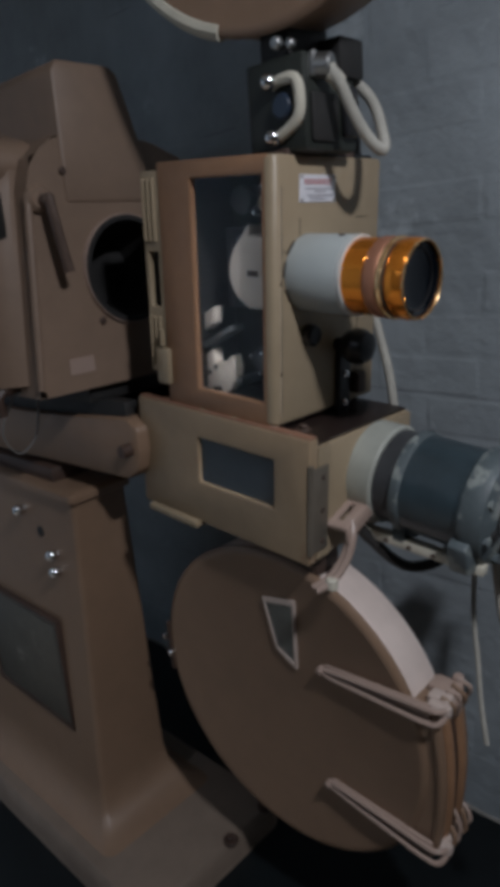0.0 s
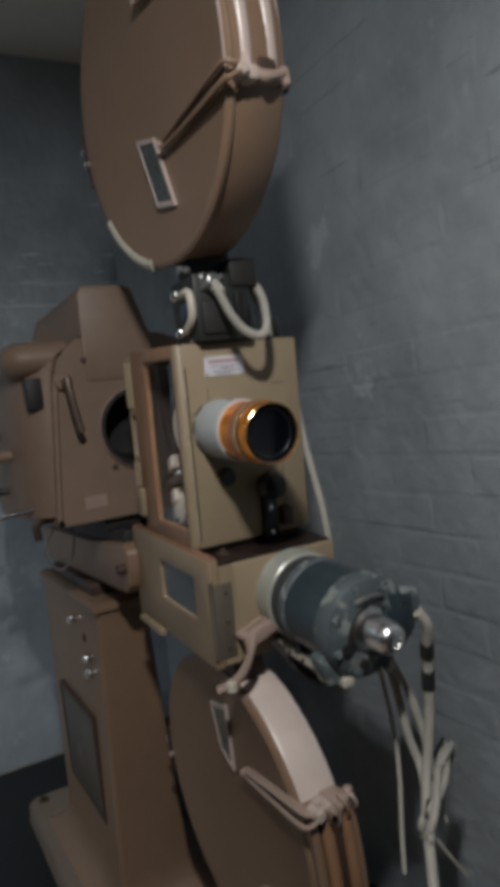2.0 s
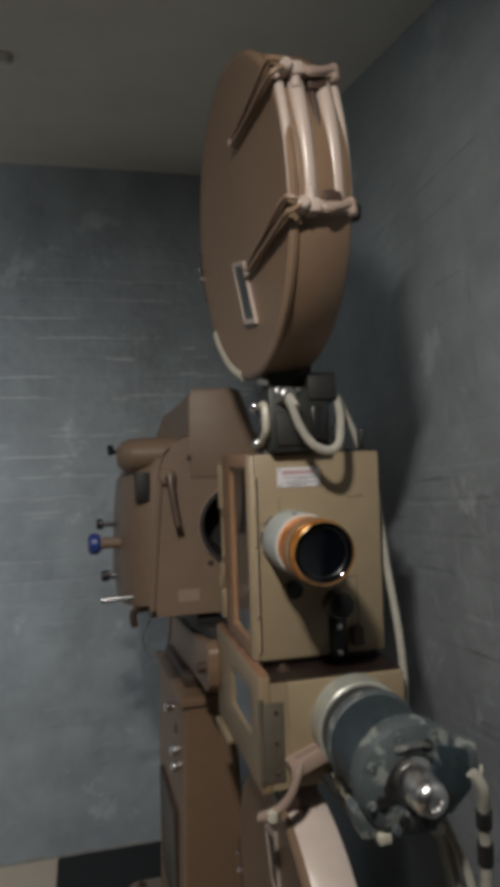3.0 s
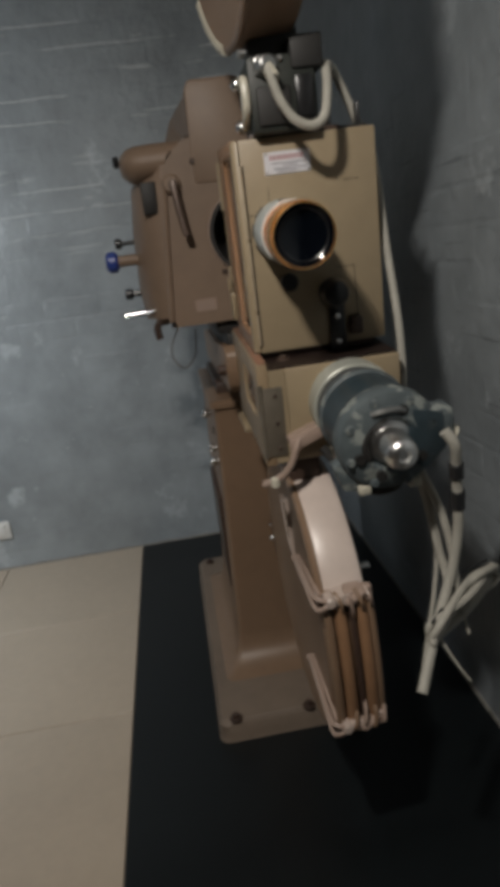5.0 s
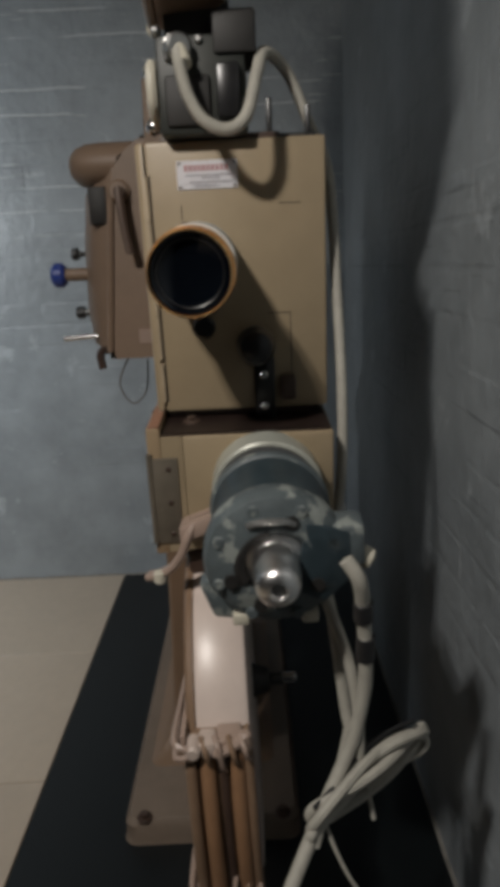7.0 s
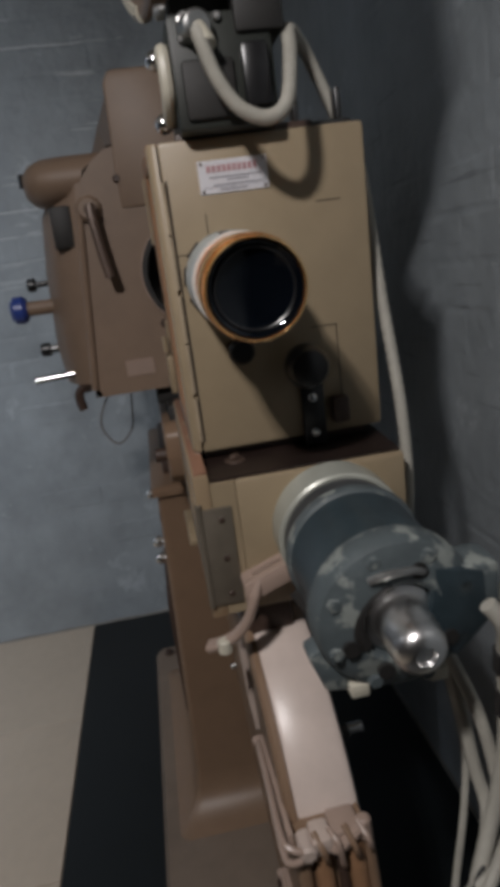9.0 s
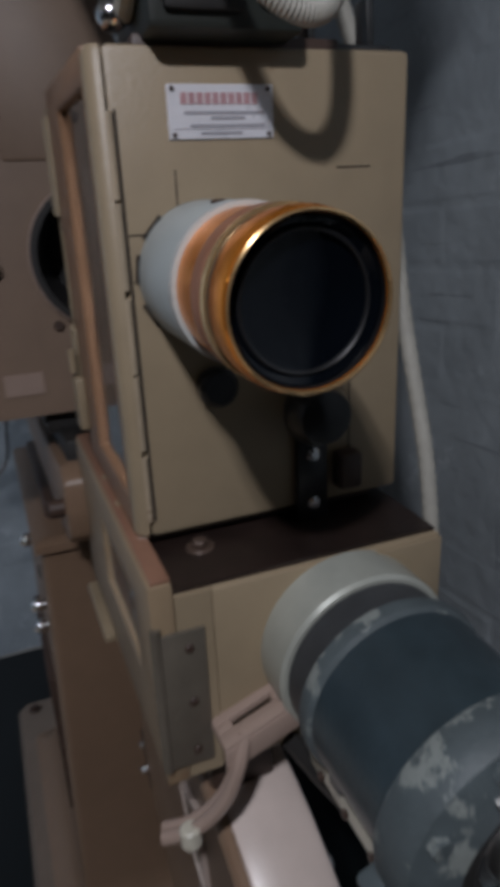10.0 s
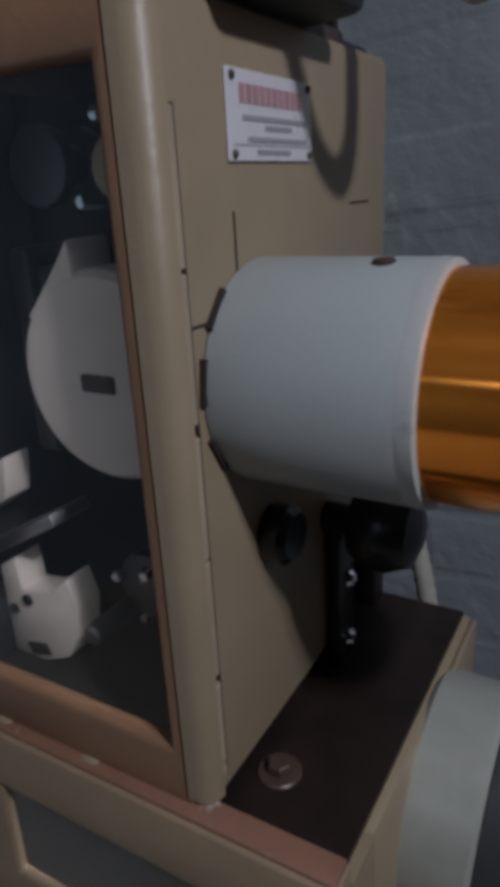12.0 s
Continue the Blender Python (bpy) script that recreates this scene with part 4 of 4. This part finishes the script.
    part("mouth_groove", tube(mouth_line(v0 + depth * 0.56, -0.004), 0.006, 8, 1, 0, False), BROWN, t, "dark film groove")
    part("cover_hinge", rod((-r - 0.002, v0 + 0.004, -0.055), (-r - 0.002, v0 + 0.004, 0.055), 0.006, 10, 0.002), BROWN, t)
    part("hinge_bolt", rod((-r + 0.006, v0 + 0.002, -0.01), (-r + 0.006, v0 - 0.012, -0.01), 0.007, 12, 0.002), CHROME, t, "bright hinge bolt")
    part("hinge_bolt", rod((-r - 0.012, v0 + 0.006, 0.02), (-r - 0.012, v0 - 0.006, 0.02), 0.006, 12, 0.002), CHROME, t, "bright hinge bolt")
    part("spindle", lathe([(0, v1 + 0.055), (0.009, v1 + 0.055), (0.011, v1 + 0.05), (0.011, v1 + 0.03), (0.02, v1 + 0.028), (0.03, v1 - 0.002), (0, v1 - 0.002)], (0.0, 0, 0.008), way, 24), MATTBLACK, t, "black spindle boss")
    part("spindle_cap", rod((0.0, v1 + 0.05, 0.008), (0.0, v1 + 0.078, 0.008), 0.010, 16, 0.003), CHROME, t, "bright spindle cap")
    return t


DUSTGLASS = material("dusty_dark_glass", (0.06, 0.066, 0.06), 0.15, 0, 0.3, 40, 14)
lower = magazine("lower_magazine", pose(-0.089, -0.062, 0.520, 1.5, 0, 0.5), 0.290, 0.088, "round tan film take-up magazine hanging under the soundhead", False)
upper = magazine("upper_magazine", pose(-0.013, -0.087, 1.838, 4.0, 0, 3), 0.288, 0.104, "round tan film supply magazine standing over the projector", True)
arc = [(0.281 * math.cos(radians(a)), 0.006, 0.281 * math.sin(radians(a))) for a in range(211, 254, 3)]
part("latch_knob", lathe([(0, 0.094), (0.007, 0.094), (0.007, 0.108), (0.014, 0.111), (0.016, 0.118), (0.014, 0.127), (0, 0.130)], (0.236, 0, -0.075), (0, 1, 0), 20), BLACK, upper, "black latch knob")
part("scuffed_rim", tube(arc, 0.0115, 8, 1, 0, False), CREAMPAINT, upper, "scuffed white rim")
part("hanger", box(-0.03, 0.10, 0.006, 0.07, 0.262, 0.335, 0.006), BROWN, lower, "dark brown hanger")

# ---- fire-roller box between head and upper magazine ----
roller = thing("fire_roller_box", (-0.02, 0.0, 1.41), "dark cast roller box between projector and upper magazine", "roller box")
part("lower_block", box(-0.07, 0.03, -0.055, 0.058, 1.408, 1.525, 0.006), OLIVE, roller)
part("front_cover", box(0.029, 0.036, -0.045, 0.012, 1.418, 1.478, 0.004), MATTBLACK, roller)
part("cover_latch", box(0.03, 0.042, 0.02, 0.05, 1.425, 1.49, 0.005), BLACK, roller)
part("upper_block", box(-0.06, 0.036, 0.018, 0.072, 1.50, 1.550, 0.004), MATTBLACK, roller)
part("block_foot", box(-0.14, 0.0, -0.06, 0.10, 1.398, 1.414, 0.003), BROWN, roller)
part("neck", box(-0.05, 0.0, -0.045, 0.04, 1.52, 1.572, 0.004), MATTBLACK, roller)
ringp = [(-0.018, -0.061, 1.492), (0.0, -0.062, 1.495), (0.022, -0.062, 1.492), (0.028, -0.062, 1.47), (0.024, -0.062, 1.448), (0.006, -0.062, 1.435), (-0.012, -0.061, 1.428)]
part("roller_arm", tube(ringp, 0.0075, 8, 5), CREAMPAINT, roller, "pale curved arm")
part("roller", rod((-0.002, -0.052, 1.464), (-0.002, -0.066, 1.464), 0.016, 20, 0.003), material("blue_black_roller", (0.02, 0.03, 0.05), 0.3, 0, 0.2), roller, "blue-black roller")
for x, z in ((-0.018, 1.495), (-0.016, 1.428)):
    part("arm_ball", join(rod((x, -0.055, z), (x, -0.066, z), 0.006, 10), ball((x, -0.068, z), 0.011, 16)), CHROME, roller, "chrome ball")
part("side_lug", join(rod((-0.01, -0.05, 1.54), (-0.01, -0.062, 1.54), 0.008, 12, 0.002), rod((0.012, -0.05, 1.535), (0.012, -0.06, 1.535), 0.006, 12, 0.002)), STEEL, roller)
part("block_screw", join(rod((0.028, -0.035, 1.52), (0.036, -0.035, 1.52), 0.006, 10, 0.002), rod((0.028, 0.0, 1.518), (0.036, 0.0, 1.518), 0.005, 10, 0.002)), STEEL, roller)
part("cable_clamp", join(box(-0.045, -0.005, 0.078, 0.148, 1.402, 1.412, 0.002), box(-0.04, -0.02, 0.084, 0.091, 1.41, 1.46, 0.002), box(-0.04, -0.02, 0.136, 0.143, 1.41, 1.45, 0.002)), DARKSTEEL, roller, "dull metal clamp")
part("plug", join(rod((0.028, -0.03, 1.508), (0.052, -0.022, 1.506), 0.016, 16, 0.003), box(0.026, 0.038, -0.044, -0.010, 1.494, 1.522, 0.004)), STEEL, roller, "dull metal cable plug")

flex = tube([(0.045, -0.024, 1.506), (0.062, -0.023, 1.484), (0.076, -0.014, 1.446), (0.086, 0.004, 1.415), (0.087, 0.032, 1.403), (0.075, 0.056, 1.420), (0.048, 0.071, 1.472), (0.0, 0.084, 1.508), (-0.05, 0.115, 1.495),
             (-0.06, 0.145, 1.43), (-0.055, 0.170, 1.36), (-0.035, 0.177, 1.20), (0.0, 0.178, 1.06), (0.01, 0.175, 0.95), (-0.005, 0.168, 0.87), (-0.02, 0.156, 0.85)], 0.0082, 12, 22, 0.0010)
conduit = thing("flexible_conduit", (-0.02, 0.16, 0.85), "dirty white ribbed flexible conduit looping down to the soundhead", "cable")
part("sheath", flex, CABLE, conduit)
part("ferrule", rod((0.040, -0.026, 1.509), (0.060, -0.017, 1.482), 0.0105, 14, 0.002), CREAMPAINT, conduit, "pale end ferrule")
part("ferrule", rod((-0.002, 0.175, 0.885), (-0.019, 0.157, 0.852), 0.0105, 14, 0.002), STEEL, conduit, "dull metal end ferrule")

# ---- drive motor ----
# the motor hangs a little lower at its free end
MA, MW = (0, 0.062, -0.2545), (1, 0.012, -0.040)
MY, MZ = 0.0654, -0.2655
motor = thing("drive_motor", (0.19, 0.062, -0.34), "slate-grey electric drive motor with chipped paint on soundhead rails", "motor", T)
part("collar", lathe([(0, 0.056), (0.076, 0.056), (0.0785, 0.059), (0.0785, 0.099), (0.0755, 0.102), (0, 0.102)], MA, MW, 56), COLLAR, motor, "grey-cream metal collar")
part("neck", lathe([(0.070, 0.101), (0.073, 0.103), (0.073, 0.134), (0.070, 0.136)], MA, MW, 48), DARKBAND, motor, "dark band between collar and shell")
part("shell", lathe([(0, 0.134), (0.073, 0.134), (0.0765, 0.138), (0.0765, 0.145), (0.0755, 0.147), (0.0755, 0.236), (0.079, 0.238), (0.079, 0.243), (0, 0.243)], MA, MW, 64), MOTOR, motor, "slate-grey motor shell")
part("shell_band", lathe([(0.0755, 0.132), (0.0790, 0.134), (0.0800, 0.139), (0.0790, 0.146), (0.0755, 0.149)], MA, MW, 56, True), BELL, motor, "worn pale band")
bell = part("end_bell", lathe([(0.07, 0.242), (0.082, 0.243), (0.084, 0.247), (0.084, 0.268), (0.080, 0.276), (0.066, 0.283), (0.045, 0.286), (0.040, 0.283), (0.040, 0.276), (0.030, 0.272), (0.0, 0.272)], MA, MW, 64), BELL, motor, "chipped grey end casting")
for a in range(8):
    t = radians(a * 45 + 20)
    y, z = MY + 0.070 * math.cos(t), MZ + 0.070 * math.sin(t)
    part("bell_bolt", rod((0.274, y, z), (0.286, y, z), 0.0075, 6, 0.001), BELL, bell)
for a in (70, 200, 250, 330):
    t = radians(a)
    y, z = MY + 0.055 * math.cos(t), MZ + 0.055 * math.sin(t)
    part("vent_hole", rod((0.27, y, z), (0.2885, y, z), 0.0085, 16), MATTBLACK, bell, "dark vent hole")
part("hand_knob", lathe([(0, 0.272), (0.036, 0.272), (0.036, 0.279), (0.0280, 0.281), (0.0270, 0.285), (0.0270, 0.312), (0.0258, 0.314), (0.0258, 0.326), (0.0235, 0.334), (0.018, 0.340), (0.010, 0.342), (0.008, 0.338), (0, 0.338)], MA, MW, 40), SATIN, motor, "bright rounded hand knob")
hub = []
for a in range(100, 215, 8):
    t = radians(a)
    hub.append((0.2795, MY - 0.043 * math.cos(t - math.pi), MZ + 0.043 * math.sin(t)))
part("vent_slot", tube(hub, 0.0085, 8, 1, 0, False), MATTBLACK, bell, "dark curved vent slot")
part("terminal_plate", prism([(0.272, 0.100, -0.215), (0.272, 0.150, -0.228), (0.272, 0.154, -0.285), (0.272, 0.120, -0.318), (0.272, 0.088, -0.300)], (0.014, 0, 0), 0.003), MOTOR, motor, "dark slate terminal plate")
part("mount_lug", prism([(0.235, -0.026, -0.300), (0.235, -0.010, -0.345), (0.235, 0.030, -0.350), (0.235, 0.030, -0.325), (0.235, -0.006, -0.290)], (0.03, 0, 0), 0.004), BELL, motor, "chipped grey mounting lug")
part("brush_clip", tube([(0.287, 0.035, -0.215), (0.292, 0.05, -0.209), (0.292, 0.075, -0.209), (0.287, 0.088, -0.215)], 0.004, 8, 6), STEEL, motor)
term = part("terminal_box", box(0.235, 0.285, 0.125, 0.168, -0.275, -0.222, 0.008), BELL, motor, "grey terminal box")
part("gland", rod((0.262, 0.15, -0.26), (0.266, 0.178, -0.275), 0.013, 14, 0.003), CREAMPAINT, term, "pale cable gland")
for v in (0.022, 0.105):
    part("rail", box(0.06, 0.275, v - 0.010, v + 0.010, -0.352, -0.336, 0.003), CREAMPAINT, motor, "pale worn support rail")
    for u in (0.12, 0.16, 0.20, 0.24):
        part("rail_bolt", rod((u, v - 0.010, -0.344), (u, v - 0.014, -0.344), 0.004, 8, 0.001), BROWN, motor)
for u in (0.14, 0.23):
    part("saddle", box(u - 0.012, u + 0.012, 0.012, 0.114, -0.345, -0.315, 0.004), MOTOR, motor)
part("belt", tube([(0.08, -0.0, -0.335), (0.13, 0.05, -0.40), (0.17, 0.10, -0.395), (0.18, 0.13, -0.34)], 0.009, 8, 10), MATTBLACK, motor, "black rubber belt")

# bracket with a bent arm at the soundhead's lower front edge
brk = thing("tension_bracket", (0.09, -0.02, 0.87), "pale beige slotted bracket with a bent arm under the soundhead", "bracket")
def tilted(x0, x1, y0, y1, thick=0.007):
    """A strip of the plate, which rises with y."""
    up = lambda y: 0.912 + 0.36 * y
    return prism([(x0, y0, up(y0)), (x1, y0, up(y0)), (x1, y1, up(y1)), (x0, y1, up(y1))], (0, 0, -thick), 0.0015)


part("slotted_plate", join(tilted(0.030, 0.048, -0.064, 0.002), tilted(0.058, 0.076, -0.064, 0.002), tilted(0.047, 0.059, -0.064, -0.050), tilted(0.047, 0.059, -0.014, 0.002)), PINK, brk, "pale slotted plate")
part("plate_lip", prism([(0.072, -0.064, 0.885), (0.077, -0.064, 0.885), (0.077, 0.002, 0.909), (0.072, 0.002, 0.909)], (0, 0, -0.020), 0.001), PINK, brk)
arm = [(0.070, -0.044, 0.893), (0.078, -0.054, 0.872), (0.077, -0.066, 0.845), (0.072, -0.083, 0.824), (0.066, -0.101, 0.813), (0.056, -0.118, 0.806)]
part("bent_arm", join(tube(arm, 0.0062, 10, 8), tube([(x - 0.009, y + 0.003, z + 0.001) for x, y, z in arm], 0.0055, 10, 8)), PINK, brk, "pale bent arm")
part("arm_foot", rod((0.070, -0.098, 0.822), (0.070, -0.098, 0.804), 0.009, 12, 0.002), CREAMPAINT, brk, "worn pale foot")

# ---- cables at the motor ----
main = tube([(0.285, 0.142, 0.925), (0.288, 0.156, 0.90), (0.272, 0.163, 0.855), (0.262, 0.167, 0.79), (0.257, 0.166, 0.74), (0.255, 0.155, 0.68), (0.262, 0.14, 0.645), (0.285, 0.112, 0.60), (0.318, 0.083, 0.56), (0.348, 0.057, 0.522)], 0.0088, 12, 10)
cab = single("motor_cable", main, CABLE, (0.348, 0.057, 0.522), "thick dirty white cable with tape bands hanging from the motor", "cable")
for a, b in (((0.275, 0.162, 0.868), (0.270, 0.1635, 0.842)), ((0.264, 0.1668, 0.818), (0.2605, 0.167, 0.785))):
    part("tape_band", rod(a, b, 0.0115, 14, 0.001), TAPE, cab, "black tape band")
# a thin cable wound into a long flat coil and tied with a dark cord
loop = []
for k in range(45):
    a = k / 44 * 2.6 * 2 * math.pi
    f, g = 0.5 + 0.5 * math.cos(a), math.sin(a)
    loop.append((0.303 - 0.112 * f + 0.010 * math.sin(2.3 * a), 0.094 + 0.162 * f + 0.012 * g, 0.592 + 0.03 * f + 0.028 * g + 0.008 * math.sin(1.7 * a)))
coil = single("cable_coil", tube(loop, 0.0065, 8, 4), CABLE, (0.25, 0.17, 0.60), "long flat coil of pale cable tied to the motor cable", "cable")
part("cord", tube([(0.30, 0.098, 0.612), (0.275, 0.13, 0.625), (0.25, 0.165, 0.648), (0.225, 0.20, 0.655), (0.20, 0.24, 0.652)], 0.003, 6, 8), TAPE, coil, "dark tying cord")
part("tail", tube([(0.285, 0.11, 0.59), (0.30, 0.12, 0.56), (0.315, 0.135, 0.53), (0.32, 0.15, 0.505)], 0.0022, 6, 6), CABLE, coil, "thin bare wire tail")
part("tail", tube([(0.245, 0.17, 0.60), (0.25, 0.175, 0.57), (0.255, 0.178, 0.55)], 0.003, 6, 6), CABLE, coil, "thin wire tail")
for pts, r in (([(0.195, 0.125, 0.855), (0.208, 0.135, 0.81), (0.219, 0.147, 0.70), (0.235, 0.152, 0.65), (0.262, 0.135, 0.625)], 0.0075),
               ([(0.185, 0.12, 0.85), (0.172, 0.145, 0.77), (0.165, 0.161, 0.667), (0.178, 0.15, 0.60), (0.196, 0.128, 0.53), (0.217, 0.107, 0.471)], 0.0045),
               ([(0.215, 0.125, 0.845), (0.232, 0.15, 0.77), (0.245, 0.16, 0.70), (0.252, 0.16, 0.65), (0.25, 0.155, 0.615)], 0.007)):
    single("hanging_cable", tube(pts, r, 10, 8), CABLE, pts[-1], "thin pale cable hanging from under the motor", "cable")

# ---- ceiling and wall fittings ----
CX, CY = -0.62, -0.56
single("ceiling_fitting", lathe([(0, 0.0), (0.024, 0.0), (0.026, 0.004), (0.026, 0.014), (0.022, 0.024), (0.012, 0.030), (0, 0.031)], (CX, CY, ceil_z(CX) + 0.002), (-0.22, 0, -0.975), 28), OUTLET,
       (CX, CY, ceil_z(CX)), "small round white fitting on the dull ceiling", "ceiling fitting")
sock = thing("wall_socket", (BACK, -1.11, 0.19), "white wall socket box low on the grey wall", "socket")
part("plate", box(BACK, BACK + 0.012, -1.17, -1.077, 0.144, 0.226, 0.004), OUTLET, sock)
part("socket_face", box(BACK + 0.012, BACK + 0.018, -1.15, -1.097, 0.16, 0.21, 0.003), OUTLET, sock)

# ---- floor tiles ----
tile_mesh = None
side = 0.60
for i in range(7):
    for j in range(4):
        x0, y1 = BACK + 0.003 + i * side, -0.523 - j * side
        x1, y0 = min(x0 + side - 0.003, FRONT), max(y1 - side + 0.003, LEFT)
        if x1 - x0 < 0.05 or y1 - y0 < 0.05:
            continue
        if tile_mesh is None:
            tile_mesh = bpy.data.meshes.new("tile")
            b = box(0, side - 0.003, -(side - 0.003), 0, -0.008, 0.0, 0.0015, 1)
            b.to_mesh(tile_mesh)
            b.free()
            tile_mesh.materials.append(TILE)
        ob = new("tile", tile_mesh)
        ob.parent = bpy.data.objects["floor"]
        ob.location = (x0, y1, 0)
        ob.scale = ((x1 - x0) / (side - 0.003), (y1 - y0) / (side - 0.003), 1)

# ---- bricks under the wall paint ----
BW, JOINT = 0.232, 0.006


def brick_mesh(name, width, mat):
    """A thin painted brick face with worn edges, facing along its own z."""
    w, h, e = width - JOINT, BH - JOINT, 0.006
    v = [(0, 0, 0), (w, 0, 0), (w, h, 0), (0, h, 0), (e, e, 1), (w - e, e, 1), (w - e, h - e, 1), (e, h - e, 1)]
    me = bpy.data.meshes.new(name)
    me.from_pydata(v, [], [(4, 5, 6, 7), (0, 1, 5, 4), (1, 2, 6, 5), (2, 3, 7, 6), (3, 0, 4, 7)])
    me.materials.append(mat)
    me.shade_smooth()
    me.set_sharp_from_angle(angle=radians(75))
    return me


def lay_bricks(wall, place, length, z0, z1, near, rng, top, mat):
    """Courses over a wall. place(a, z) is the pose of a brick's lower corner; bricks for which near() holds are pieces of their own."""
    whole = brick_mesh("brick", BW, mat)
    rest_v, rest_f, count = [], [], 0
    row, z = 0, z0
    while z + BH < z1:
        a = -BW / 2 if row % 2 else 0.0
        while a + BW < length:
            d = rng.choice((0.00006, 0.0001, 0.0002, 0.0004, 0.0007, 0.0011))
            m = place(max(a, 0.001), z) @ Matrix.Diagonal((1, 1, d, 1))
            if a >= 0 and z + BH < top(a):
                if near(a, z) and count < 300:
                    ob = new("brick", whole)
                    ob.parent = wall
                    tilt = Matrix.Rotation(rng.uniform(-0.004, 0.004), 4, "Z")
                    ob.matrix_basis = m @ tilt
                    count += 1
                else:
                    k = len(rest_v)
                    rest_v += [tuple(m @ v.co) for v in whole.vertices]
                    rest_f += [tuple(k + i for i in p.vertices) for p in whole.polygons]
            a += BW
        row += 1
        z += BH
    me = bpy.data.meshes.new("brickwork")
    me.from_pydata(rest_v, [], rest_f)
    me.materials.append(mat)
    ob = new("brickwork", me)
    ob.parent = wall
    tagged(ob, kind="stuff")


rng = random.Random(5)
lay_bricks(wall_right, lambda a, z: Matrix.Translation((BACK + a, RIGHT, z)) @ Matrix(((1, 0, 0, 0), (0, 0, -1, 0), (0, 1, 0, 0), (0, 0, 0, 1))), FRONT - BACK, FIRST, 2.75,
           lambda a, z: -0.9 < BACK + a < 0.9 and 0.5 < z < 2.3, rng, lambda a: ceil_z(BACK + a + BW) - 0.01, WALL)
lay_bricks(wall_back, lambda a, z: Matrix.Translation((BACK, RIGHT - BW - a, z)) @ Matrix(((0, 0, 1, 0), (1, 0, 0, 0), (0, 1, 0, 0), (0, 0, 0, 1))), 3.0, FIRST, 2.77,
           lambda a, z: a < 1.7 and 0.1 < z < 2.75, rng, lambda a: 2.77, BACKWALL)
